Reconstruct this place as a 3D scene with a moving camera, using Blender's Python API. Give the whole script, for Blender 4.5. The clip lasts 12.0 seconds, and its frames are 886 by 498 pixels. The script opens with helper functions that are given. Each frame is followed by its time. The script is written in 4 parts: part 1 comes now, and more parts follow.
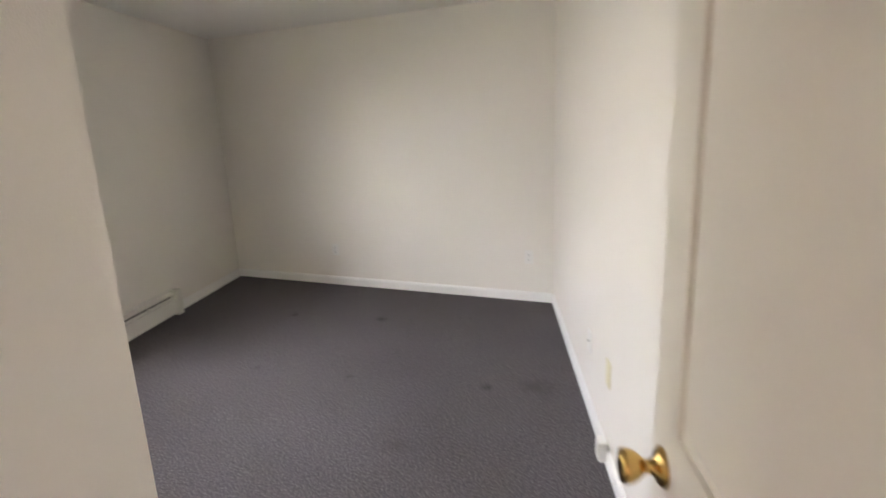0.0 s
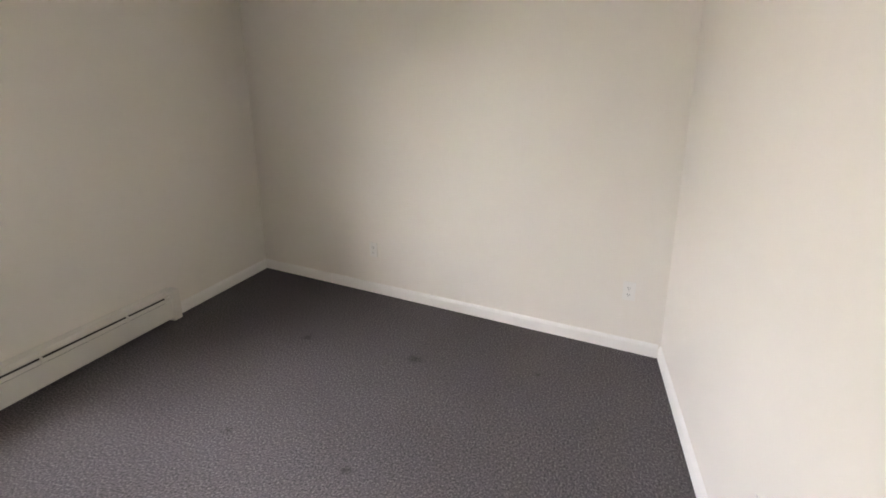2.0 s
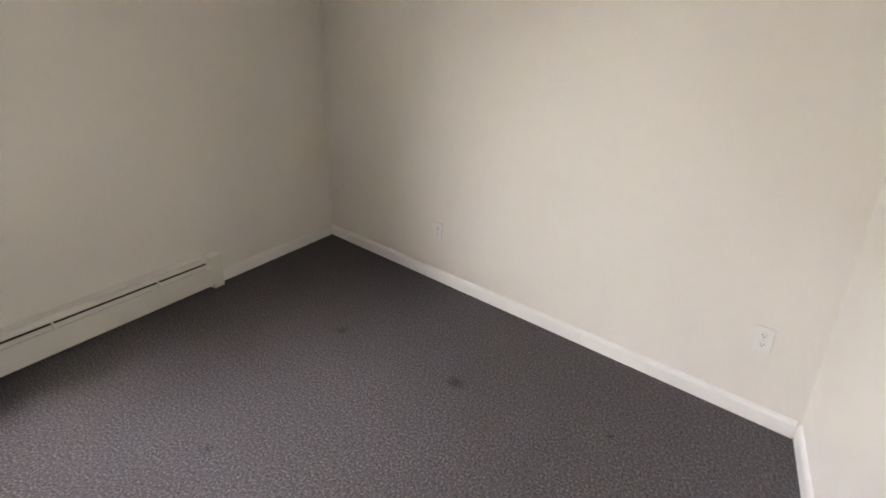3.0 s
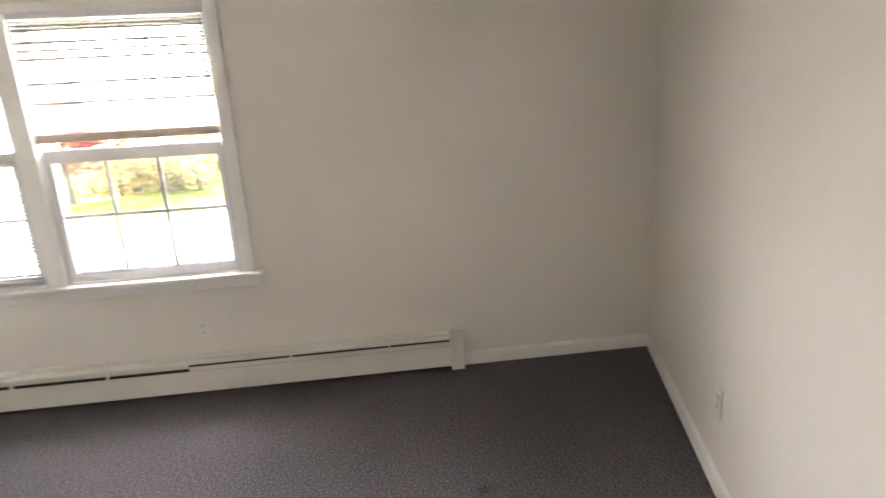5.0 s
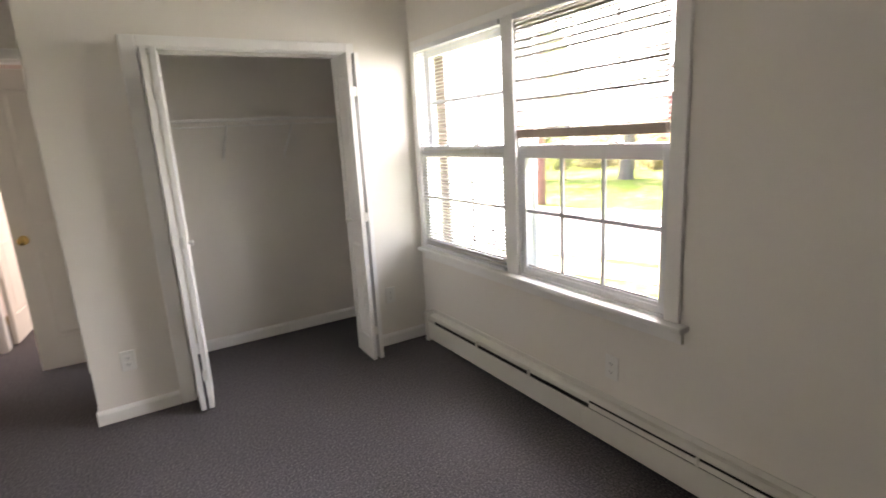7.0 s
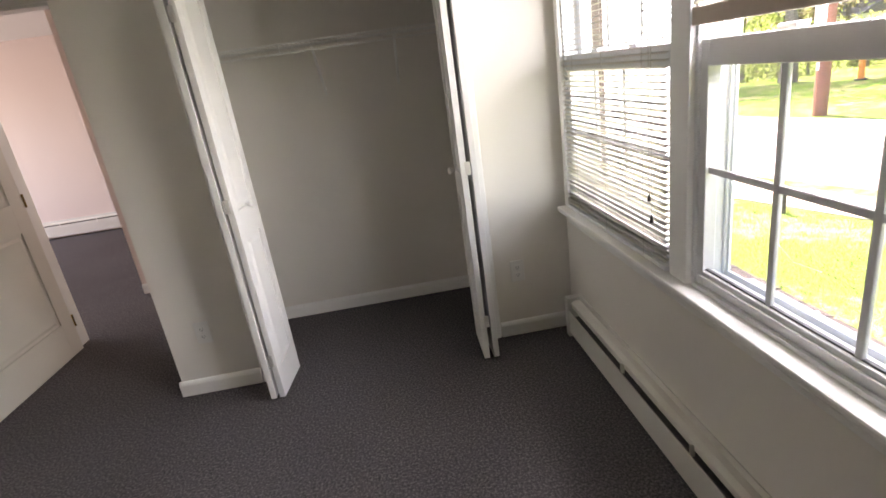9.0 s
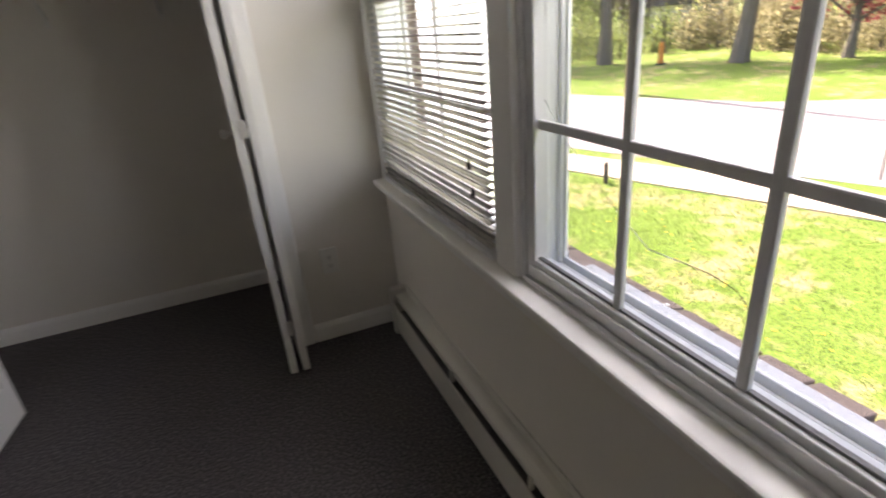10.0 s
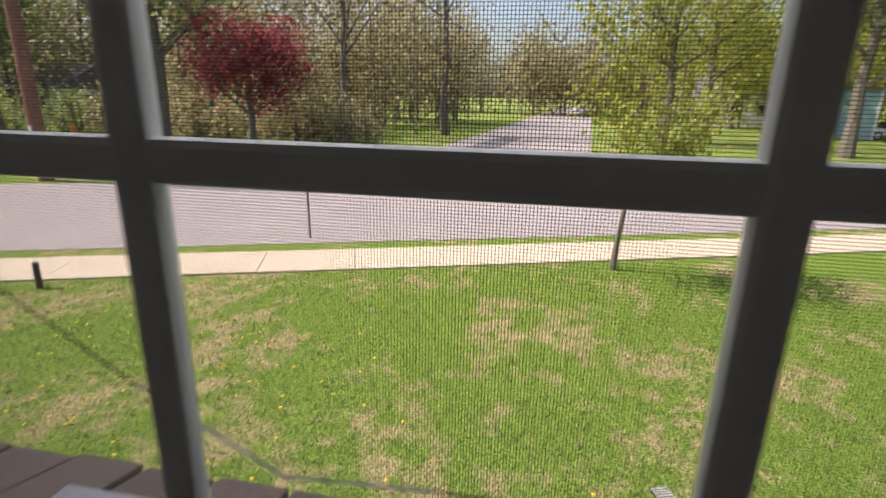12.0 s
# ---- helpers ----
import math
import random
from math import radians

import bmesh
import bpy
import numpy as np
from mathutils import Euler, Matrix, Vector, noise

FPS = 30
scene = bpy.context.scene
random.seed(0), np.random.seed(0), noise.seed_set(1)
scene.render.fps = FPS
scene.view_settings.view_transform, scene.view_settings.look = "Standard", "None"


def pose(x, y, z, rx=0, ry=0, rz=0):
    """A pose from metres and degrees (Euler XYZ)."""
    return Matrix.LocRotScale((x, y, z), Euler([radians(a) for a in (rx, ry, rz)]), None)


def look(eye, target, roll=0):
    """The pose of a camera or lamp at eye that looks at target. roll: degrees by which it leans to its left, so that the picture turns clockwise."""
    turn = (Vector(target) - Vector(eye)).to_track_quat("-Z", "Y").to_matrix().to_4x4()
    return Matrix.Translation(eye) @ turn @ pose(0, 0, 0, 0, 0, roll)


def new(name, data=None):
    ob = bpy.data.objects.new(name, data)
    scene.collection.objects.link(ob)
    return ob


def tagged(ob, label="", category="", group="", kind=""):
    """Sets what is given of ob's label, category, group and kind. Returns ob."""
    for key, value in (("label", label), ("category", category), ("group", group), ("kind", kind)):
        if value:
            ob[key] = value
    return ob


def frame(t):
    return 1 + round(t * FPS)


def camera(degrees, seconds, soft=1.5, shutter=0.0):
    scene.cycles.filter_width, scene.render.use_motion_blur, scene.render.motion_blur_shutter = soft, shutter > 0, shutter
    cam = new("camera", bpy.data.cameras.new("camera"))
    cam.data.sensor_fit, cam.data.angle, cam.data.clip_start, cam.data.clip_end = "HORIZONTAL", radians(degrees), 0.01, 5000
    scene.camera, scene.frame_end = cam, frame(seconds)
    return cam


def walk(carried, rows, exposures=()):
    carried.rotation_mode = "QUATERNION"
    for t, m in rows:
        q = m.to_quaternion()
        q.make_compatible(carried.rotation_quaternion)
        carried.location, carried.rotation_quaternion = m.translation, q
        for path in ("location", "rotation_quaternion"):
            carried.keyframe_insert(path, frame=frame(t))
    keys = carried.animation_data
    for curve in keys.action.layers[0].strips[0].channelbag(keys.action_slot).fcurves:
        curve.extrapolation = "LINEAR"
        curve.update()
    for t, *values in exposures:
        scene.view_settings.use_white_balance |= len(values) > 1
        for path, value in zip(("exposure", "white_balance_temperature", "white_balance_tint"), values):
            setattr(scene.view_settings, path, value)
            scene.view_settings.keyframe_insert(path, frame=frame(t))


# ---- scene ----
cam = camera(81.1, 12.0, soft=1.6, shutter=0.35)
PATH = [
    (0, (2.787, -0.859, 1.468), (2.582, 1.078, 1.016), -2.4),
    (0.5, (2.752, -0.517, 1.513), (2.279, 1.384, 1.11), -2.9),
    (1, (2.761, -0.284, 1.489), (2.45, 1.638, 1.03), -2.7),
    (1.5, (2.683, -0.006, 1.497), (2.238, 1.882, 1.01), -3.6),
    (2, (2.722, 0.357, 1.482), (2.235, 2.216, 0.926), -0.2),
    (2.5, (2.775, 0.675, 1.471), (2.035, 2.448, 0.915), -1.0),
    (2.7, (2.738, 0.866, 1.478), (1.956, 2.592, 0.838), 0.5),
    (4.5, (2.916, 2.331, 1.421), (1.2, 3.185, 0.85), -3.7),
    (5, (2.824, 2.832, 1.418), (0.891, 3.015, 0.938), -3.4),
    (5.5, (2.683, 3.037, 1.394), (0.772, 2.719, 0.898), -5.4),
    (6, (2.294, 3.141, 1.345), (0.518, 2.312, 0.948), -8.1),
    (6.5, (2.026, 3.168, 1.438), (0.549, 1.866, 1.082), -5.8),
    (7, (1.773, 3.231, 1.468), (0.764, 1.56, 1.032), -3.3),
    (7.5, (1.52, 3.158, 1.443), (0.775, 1.363, 0.974), -3.8),
    (7.7, (1.406, 3.105, 1.452), (0.773, 1.266, 0.983), -4.0),
    (9.3, (0.767, 2.334, 1.368), (0.641, 0.453, 0.7), -8.8),
    (9.5, (0.723, 2.26, 1.314), (0.461, 0.386, 0.667), -7.5),
    (10, (0.557, 2.044, 1.247), (-0.105, 0.335, 0.446), -5.1),
    (10.5, (0.453, 1.9, 1.192), (-0.584, 0.456, 0.275), -4.1),
    (11, (0.421, 1.723, 1.117), (-1.081, 0.74, 0.235), -1.4),
    (11.5, (0.328, 1.623, 1.097), (-1.438, 1.061, 0.345), 0.5),
    (12, (0.175, 1.571, 1.073), (-1.71, 1.23, 0.501), 1.2),
]
walk(cam, [(t, look(eye, target, roll)) for t, eye, target, roll in PATH], exposures=[(0, 4.42, 6800, 18), (0.5, 4.35, 6850, 18), (2.5, 4.6, 6900, 19), (4.5, 4.7, 6950, 19), (5.5, 4.8, 7000, 20), (7.0, 3.95, 7000, 20), (7.7, 3.75, 7000, 20), (9.5, 3.25, 7050, 20), (10.0, 2.5, 7000, 20), (10.5, 1.85, 6950, 19), (11.0, 1.4, 6900, 19), (11.5, 1.12, 6800, 18), (12.0, 0.75, 6800, 16)])

# ---- light and exposure ----
world = bpy.data.worlds.new("sky_world")
scene.world = world
world.use_nodes = True
wn = world.node_tree.nodes
sky = wn.new("ShaderNodeTexSky")
sky.sky_type = "NISHITA"
sky.sun_disc = False
SUN_FROM = Vector((0.05, -1.0, 1.15)).normalized()
sky.sun_elevation = math.asin(SUN_FROM.z)
sky.sun_rotation = math.atan2(SUN_FROM.x, SUN_FROM.y)
sky.dust_density = 4.0
wn["Background"].inputs["Strength"].default_value = 0.15
world.node_tree.links.new(sky.outputs[0], wn["Background"].inputs["Color"])

sun_data = bpy.data.lights.new("sun", "SUN")
sun_data.energy, sun_data.angle, sun_data.color = 4.0, radians(0.5), (1.0, 0.95, 0.87)
def sky_lamp(name, at, target, w, h, watts, color, spread=180):
    """Stands in for the sky's light, in or just outside a window's opening."""
    d = bpy.data.lights.new(name, "AREA")
    d.shape, d.size, d.size_y, d.energy, d.color = "RECTANGLE", w, h, watts, color
    d.spread = radians(spread)
    o = new(name, d)
    o.matrix_basis = look(at, target)
    return o


sky_lamp("sky_fill_light", (-0.128, 0.60, 1.335), (1, 0.60, 1.335), 0.74, 1.26, 1.35, (0.92, 0.96, 1.0))
# Added lamp outside and above the view, to brighten the stool and ledge.
sky_lamp("sky_fill_light", (-0.36, 1.5475, 1.86), (1, 1.5475, 0.95), 0.86, 0.62, 5.8, (0.96, 0.98, 1.0))
# Two fill lamps added in assumed, unseen openings to brighten the hall side.
sky_lamp("sky_fill_light", (7.27, -2.9, 1.4), (6, -2.9, 1.4), 2.5, 1.35, 4.5, (1.0, 0.96, 0.92))
sky_lamp("sky_fill_light", (0.53, -3.1, 1.4), (2, -3.1, 1.4), 1.55, 1.35, 5.0, (1.0, 0.94, 0.90))
sun = new("sun", sun_data)
sun.matrix_basis = look(SUN_FROM * 40, (0, 0, 0))


# ---- materials ----
def material(name, color, rough=0.6, metal=0.0, vary=0.08, scale=6.0, bump=0.0, bump_scale=120.0, coords="Object", random_vary=0.0):
    """A surface with variation at two scales and fine relief."""
    m = bpy.data.materials.new(name)
    m.use_nodes = True
    nt = m.node_tree
    n, link = nt.nodes, nt.links.new
    b = n["Principled BSDF"]
    b.inputs["Roughness"].default_value, b.inputs["Metallic"].default_value = rough, metal
    tc = n.new("ShaderNodeTexCoord")
    n1, n2 = n.new("ShaderNodeTexNoise"), n.new("ShaderNodeTexNoise")
    n1.inputs["Scale"].default_value, n1.inputs["Detail"].default_value = scale, 4
    n2.inputs["Scale"].default_value, n2.inputs["Detail"].default_value = bump_scale, 3
    for t in (n1, n2):
        link(tc.outputs[coords], t.inputs["Vector"])
    mix = n.new("ShaderNodeMath")
    mix.operation = "MULTIPLY_ADD"
    link(n1.outputs["Fac"], mix.inputs[0])
    mix.inputs[1].default_value = 2 * vary
    add = n.new("ShaderNodeMath")
    add.operation = "MULTIPLY_ADD"
    link(n2.outputs["Fac"], add.inputs[0])
    add.inputs[1].default_value, add.inputs[2].default_value = vary, 1 - 1.5 * vary
    link(add.outputs[0], mix.inputs[2])
    out = mix.outputs[0]
    if random_vary:
        info = n.new("ShaderNodeObjectInfo")
        r = n.new("ShaderNodeMath")
        r.operation = "MULTIPLY_ADD"
        link(info.outputs["Random"], r.inputs[0])
        r.inputs[1].default_value = random_vary
        link(out, r.inputs[2])
        out = r.outputs[0]
    hsv = n.new("ShaderNodeHueSaturation")
    hsv.inputs["Color"].default_value = (*color, 1)
    link(out, hsv.inputs["Value"])
    link(hsv.outputs["Color"], b.inputs["Base Color"])
    if bump:
        bp = n.new("ShaderNodeBump")
        bp.inputs["Strength"].default_value, bp.inputs["Distance"].default_value = bump, 0.004
        link(n2.outputs["Fac"], bp.inputs["Height"])
        link(bp.outputs["Normal"], b.inputs["Normal"])
    return m


def ramp_node(n, stops):
    r = n.new("ShaderNodeValToRGB")
    while len(r.color_ramp.elements) < len(stops):
        r.color_ramp.elements.new(0.5)
    for e, (p, c) in zip(r.color_ramp.elements, stops):
        e.position, e.color = p, (*c, 1)
    return r


STAINS = ((2.72, 1.89, 0.045, 0.5), (1.86, 3.00, 0.055, 0.55), (1.09, 3.10, 0.05, 0.55), (3.0, 1.89, 0.12, 0.78), (2.58, 2.99, 0.02, 0.5),
          (1.87, 2.01, 0.03, 0.6), (1.22, 2.12, 0.03, 0.65), (2.3, 1.3, 0.09, 0.85))


def carpet_material():
    m = bpy.data.materials.new("grey_loop_carpet")
    m.use_nodes = True
    nt = m.node_tree
    n, link = nt.nodes, nt.links.new
    b = n["Principled BSDF"]
    b.inputs["Roughness"].default_value = 0.95
    b.inputs["Specular IOR Level"].default_value = 0.15
    tc = n.new("ShaderNodeTexCoord")
    pile, big, loops, warp = (n.new("ShaderNodeTexNoise") for _ in range(4))
    for t, s, d in ((pile, 105, 7), (big, 1.1, 4), (loops, 420, 2), (warp, 9.0, 3)):
        t.inputs["Scale"].default_value, t.inputs["Detail"].default_value = s, d
        link(tc.outputs["Object"], t.inputs["Vector"])
    pile.inputs["Roughness"].default_value = 0.75
    r1 = ramp_node(n, [(0.35, (0.035, 0.032, 0.035)), (0.5, (0.092, 0.084, 0.089)), (0.65, (0.25, 0.23, 0.235))])
    link(pile.outputs["Fac"], r1.inputs[0])
    r2 = ramp_node(n, [(0.35, (0.92, 0.915, 0.91)), (0.65, (1.06, 1.06, 1.07))])
    link(big.outputs["Fac"], r2.inputs[0])
    stains = []
    for x, y, size, tone in STAINS:
        away = n.new("ShaderNodeVectorMath")
        away.operation = "DISTANCE"
        away.inputs[1].default_value = (x, y, 0)
        link(tc.outputs["Object"], away.inputs[0])
        uneven = n.new("ShaderNodeMath")
        uneven.operation = "MULTIPLY_ADD"
        link(warp.outputs["Fac"], uneven.inputs[0])
        uneven.inputs[1].default_value = 1.6 * size
        link(away.outputs["Value"], uneven.inputs[2])
        spread = n.new("ShaderNodeMath")
        spread.operation = "DIVIDE"
        link(uneven.outputs[0], spread.inputs[0])
        spread.inputs[1].default_value = 2.4 * size
        stain = ramp_node(n, [(0.35, (tone, tone * 0.97, tone * 0.95)), (0.78, (1, 1, 1))])
        link(spread.outputs[0], stain.inputs[0])
        stains.append(stain)
    prev = r1.outputs[0]
    for r in (r2, *stains):
        mx = n.new("ShaderNodeMixRGB")
        mx.blend_type = "MULTIPLY"
        mx.inputs[0].default_value = 1
        link(prev, mx.inputs[1])
        link(r.outputs[0], mx.inputs[2])
        prev = mx.outputs[0]
    link(prev, b.inputs["Base Color"])
    bp = n.new("ShaderNodeBump")
    bp.inputs["Strength"].default_value, bp.inputs["Distance"].default_value = 0.15, 0.002
    link(loops.outputs["Fac"], bp.inputs["Height"])
    link(bp.outputs["Normal"], b.inputs["Normal"])
    return m


def grass_material():
    m = bpy.data.materials.new("patchy_lawn")
    m.use_nodes = True
    nt = m.node_tree
    n, link = nt.nodes, nt.links.new
    b = n["Principled BSDF"]
    b.inputs["Roughness"].default_value = 0.9
    b.inputs["Specular IOR Level"].default_value = 0.1
    tc = n.new("ShaderNodeTexCoord")
    big, mid, fine = (n.new("ShaderNodeTexNoise") for _ in range(3))
    for t, s, d in ((big, 0.8, 5), (mid, 4.0, 5), (fine, 45, 4)):
        t.inputs["Scale"].default_value, t.inputs["Detail"].default_value = s, d
        link(tc.outputs["Object"], t.inputs["Vector"])
    green = ramp_node(n, [(0.3, (0.045, 0.095, 0.012)), (0.52, (0.15, 0.235, 0.038)), (0.72, (0.30, 0.37, 0.065))])
    link(fine.outputs["Fac"], green.inputs[0])
    straw = ramp_node(n, [(0.3, (0.16, 0.13, 0.05)), (0.55, (0.40, 0.33, 0.17)), (0.75, (0.58, 0.48, 0.29))])
    link(fine.outputs["Fac"], straw.inputs[0])
    s = n.new("ShaderNodeMath")
    s.operation = "MULTIPLY"
    link(big.outputs["Fac"], s.inputs[0])
    link(mid.outputs["Fac"], s.inputs[1])
    pick = ramp_node(n, [(0.245, (0, 0, 0)), (0.36, (0.9, 0.9, 0.9))])
    link(s.outputs[0], pick.inputs[0])
    mx = n.new("ShaderNodeMixRGB")
    link(pick.outputs[0], mx.inputs[0])
    link(green.outputs[0], mx.inputs[1])
    link(straw.outputs[0], mx.inputs[2])
    link(mx.outputs[0], b.inputs["Base Color"])
    bp = n.new("ShaderNodeBump")
    bp.inputs["Strength"].default_value, bp.inputs["Distance"].default_value = 1.0, 0.03
    link(fine.outputs["Fac"], bp.inputs["Height"])
    link(bp.outputs["Normal"], b.inputs["Normal"])
    return m


def leaf_material(name, a, c):
    m = bpy.data.materials.new(name)
    m.use_nodes = True
    n, link = m.node_tree.nodes, m.node_tree.links.new
    b = n["Principled BSDF"]
    b.inputs["Roughness"].default_value = 0.7
    g = n.new("ShaderNodeNewGeometry")
    r = ramp_node(n, [(0.0, a), (1.0, c)])
    link(g.outputs["Random Per Island"], r.inputs[0])
    link(r.outputs[0], b.inputs["Base Color"])
    t = n.new("ShaderNodeBsdfTranslucent")
    link(r.outputs[0], t.inputs["Color"])
    mx = n.new("ShaderNodeMixShader")
    mx.inputs[0].default_value = 0.55
    link(b.outputs[0], mx.inputs[1])
    link(t.outputs[0], mx.inputs[2])
    link(mx.outputs[0], n["Material Output"].inputs["Surface"])
    return m


def slat_material():
    m = material("white_vinyl_slat", (0.80, 0.79, 0.76), 0.45, vary=0.03, scale=20)
    n, link = m.node_tree.nodes, m.node_tree.links.new
    t = n.new("ShaderNodeBsdfTranslucent")
    t.inputs["Color"].default_value = (0.85, 0.80, 0.70, 1)
    mx = n.new("ShaderNodeMixShader")
    mx.inputs[0].default_value = 0.45
    link(n["Principled BSDF"].outputs[0], mx.inputs[1])
    link(t.outputs[0], mx.inputs[2])
    link(mx.outputs[0], n["Material Output"].inputs["Surface"])
    return m


def glass_material():
    m = bpy.data.materials.new("clear_glass")
    m.use_nodes = True
    b = m.node_tree.nodes["Principled BSDF"]
    b.inputs["Transmission Weight"].default_value = 1.0
    b.inputs["Roughness"].default_value = 0.0
    b.inputs["IOR"].default_value = 1.08
    b.inputs["Base Color"].default_value = (0.97, 0.98, 0.98, 1)
    return m


WALL = material("warm_white_wall_paint", (0.82, 0.785, 0.72), 0.42, vary=0.02, scale=1.3, bump=0.12, bump_scale=220)
PINK = material("pale_pink_wall_paint", (0.78, 0.66, 0.60), 0.6, vary=0.03, scale=1.5, bump=0.1, bump_scale=200)
CEIL = material("flat_white_ceiling_paint", (0.85, 0.835, 0.80), 0.8, vary=0.025, scale=1.0, bump=0.25, bump_scale=150)
TRIM = material("white_trim_paint", (0.87, 0.86, 0.83), 0.35, vary=0.03, scale=3, bump=0.08, bump_scale=90)
DOOR = material("cream_door_paint", (0.80, 0.76, 0.68), 0.38, vary=0.035, scale=2.5, bump=0.1, bump_scale=110)
SASH = material("white_vinyl_sash", (0.78, 0.79, 0.80), 0.4, vary=0.04, scale=8)
WEATHERED = material("weathered_grey_ledge", (0.42, 0.44, 0.47), 0.6, vary=0.2, scale=18, bump=0.2)
GRIME = material("grimy_window_track", (0.20, 0.20, 0.20), 0.7, vary=0.35, scale=25, bump=0.3)
HEATER = material("enamelled_heater_metal", (0.74, 0.72, 0.66), 0.4, vary=0.05, scale=4, bump=0.05)
# Near-black; on the heater's inner plate it paints the shade in the slot.
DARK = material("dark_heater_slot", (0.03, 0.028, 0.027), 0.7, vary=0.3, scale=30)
FIN = material("dull_aluminium_fin", (0.30, 0.29, 0.27), 0.5, metal=0.8, vary=0.2, scale=40)
PLATE = material("white_plastic_plate", (0.82, 0.81, 0.77), 0.3, vary=0.02, scale=10)
IVORY = material("yellowed_ivory_plastic", (0.74, 0.68, 0.46), 0.35, vary=0.04, scale=10)
SLOT = material("dark_plastic_slot", (0.03, 0.03, 0.03), 0.5, vary=0.1)
BRASS = material("worn_polished_brass", (0.62, 0.42, 0.15), 0.22, metal=1.0, vary=0.18, scale=30, bump=0.05)
STEEL = material("painted_steel_hinge", (0.72, 0.70, 0.65), 0.4, metal=0.3, vary=0.06)
WIRE = material("white_coated_wire", (0.80, 0.79, 0.75), 0.4, vary=0.04)
CARPET = carpet_material()
SLAT = slat_material()
CREAM = material("yellowed_blind_rail", (0.62, 0.50, 0.40), 0.45, vary=0.06, scale=12)
CORD = material("pale_cord", (0.6, 0.58, 0.52), 0.8, vary=0.1)
TASSEL = material("dark_tassel", (0.05, 0.045, 0.04), 0.6, vary=0.1)
GLASS = glass_material()
MESHWIRE = material("dark_screen_wire", (0.045, 0.045, 0.05), 0.6, vary=0.1)
# White translucent colour paints the glint along the crack.
CRACK = material("glint_white_glass_crack", (0.85, 0.88, 0.9), 0.3, vary=0.1)
glint = CRACK.node_tree.nodes.new("ShaderNodeBsdfTranslucent")
CRACK.node_tree.links.new(glint.outputs[0], CRACK.node_tree.nodes["Material Output"].inputs["Surface"])
BRICK = material("weathered_brown_brick", (0.17, 0.125, 0.105), 0.85, vary=0.2, scale=14, bump=0.6, bump_scale=90, random_vary=0.25)
MORTAR = material("grey_mortar", (0.3, 0.28, 0.26), 0.9, vary=0.15, scale=20, bump=0.5)
GRASS = grass_material()
ASPHALT = material("pale_worn_asphalt", (0.30, 0.265, 0.26), 0.9, vary=0.12, scale=0.9, bump=0.4, bump_scale=60)
PATCHED = material("dark_asphalt_patch", (0.12, 0.115, 0.125), 0.9, vary=0.15, scale=2, bump=0.4, bump_scale=60)
CONCRETE = material("sandy_concrete_walk", (0.50, 0.42, 0.32), 0.85, vary=0.1, scale=2, bump=0.3, bump_scale=70, random_vary=0.08)
BARK = material("grey_brown_bark", (0.16, 0.135, 0.11), 0.9, vary=0.3, scale=9, bump=0.8, bump_scale=25)
POLE = material("reddish_weathered_pole", (0.22, 0.10, 0.065), 0.85, vary=0.25, scale=5, bump=0.5, bump_scale=40)
STAKE = material("dark_stake_wood", (0.07, 0.055, 0.045), 0.85, vary=0.2, scale=12)
LEAF_YG = leaf_material("yellow_green_leaves", (0.22, 0.26, 0.04), (0.45, 0.44, 0.10))
LEAF_G = leaf_material("fresh_green_leaves", (0.13, 0.18, 0.045), (0.36, 0.40, 0.14))
LEAF_B = leaf_material("brown_budding_twigs", (0.20, 0.18, 0.08), (0.50, 0.44, 0.26))
LEAF_R = leaf_material("crimson_leaves", (0.24, 0.04, 0.05), (0.52, 0.14, 0.15))
BLADE = leaf_material("grass_blades", (0.08, 0.14, 0.025), (0.30, 0.36, 0.10))
YELLOW = material("dandelion_yellow", (0.75, 0.52, 0.03), 0.7, vary=0.1)
SIDING = material("white_house_siding", (0.75, 0.75, 0.74), 0.6, vary=0.05)
BLUEGREY = material("blue_grey_shed_board", (0.28, 0.42, 0.46), 0.6, vary=0.08)
ROOF = material("grey_roof_shingle", (0.14, 0.13, 0.13), 0.9, vary=0.2, scale=6)
WINGLASS = material("dark_window_glass", (0.04, 0.05, 0.06), 0.08, vary=0.1)
ORANGE = material("orange_plastic", (0.75, 0.26, 0.04), 0.5, vary=0.06)
TYRE = material("black_rubber", (0.02, 0.02, 0.02), 0.8, vary=0.1)
CARPAINT = material("white_car_paint", (0.8, 0.8, 0.8), 0.2, vary=0.02)


# ---- mesh helpers ----
def box(bm, lo, hi, bevel=0.0, mat=None):
    lo, hi = Vector(lo), Vector(hi)
    got = bmesh.ops.create_cube(bm, size=1.0, matrix=Matrix.LocRotScale((lo + hi) / 2, None, hi - lo))
    verts = got["verts"]
    if mat is not None:
        bmesh.ops.transform(bm, matrix=mat, verts=verts)
    if bevel:
        edges = list({e for v in verts for e in v.link_edges})
        bmesh.ops.bevel(bm, geom=edges, offset=bevel, segments=2, affect="EDGES", profile=0.6)
    return bm


def one_box(lo, hi, bevel=0.0):
    return box(bmesh.new(), lo, hi, bevel)


def tube(bm, a, b, r1, r2=None, seg=8):
    a, b = Vector(a), Vector(b)
    d = b - a
    m = Matrix.Translation((a + b) / 2) @ d.to_track_quat("Z", "Y").to_matrix().to_4x4()
    bmesh.ops.create_cone(bm, cap_ends=True, segments=seg, radius1=r1, radius2=r1 if r2 is None else r2, depth=d.length, matrix=m)
    return bm


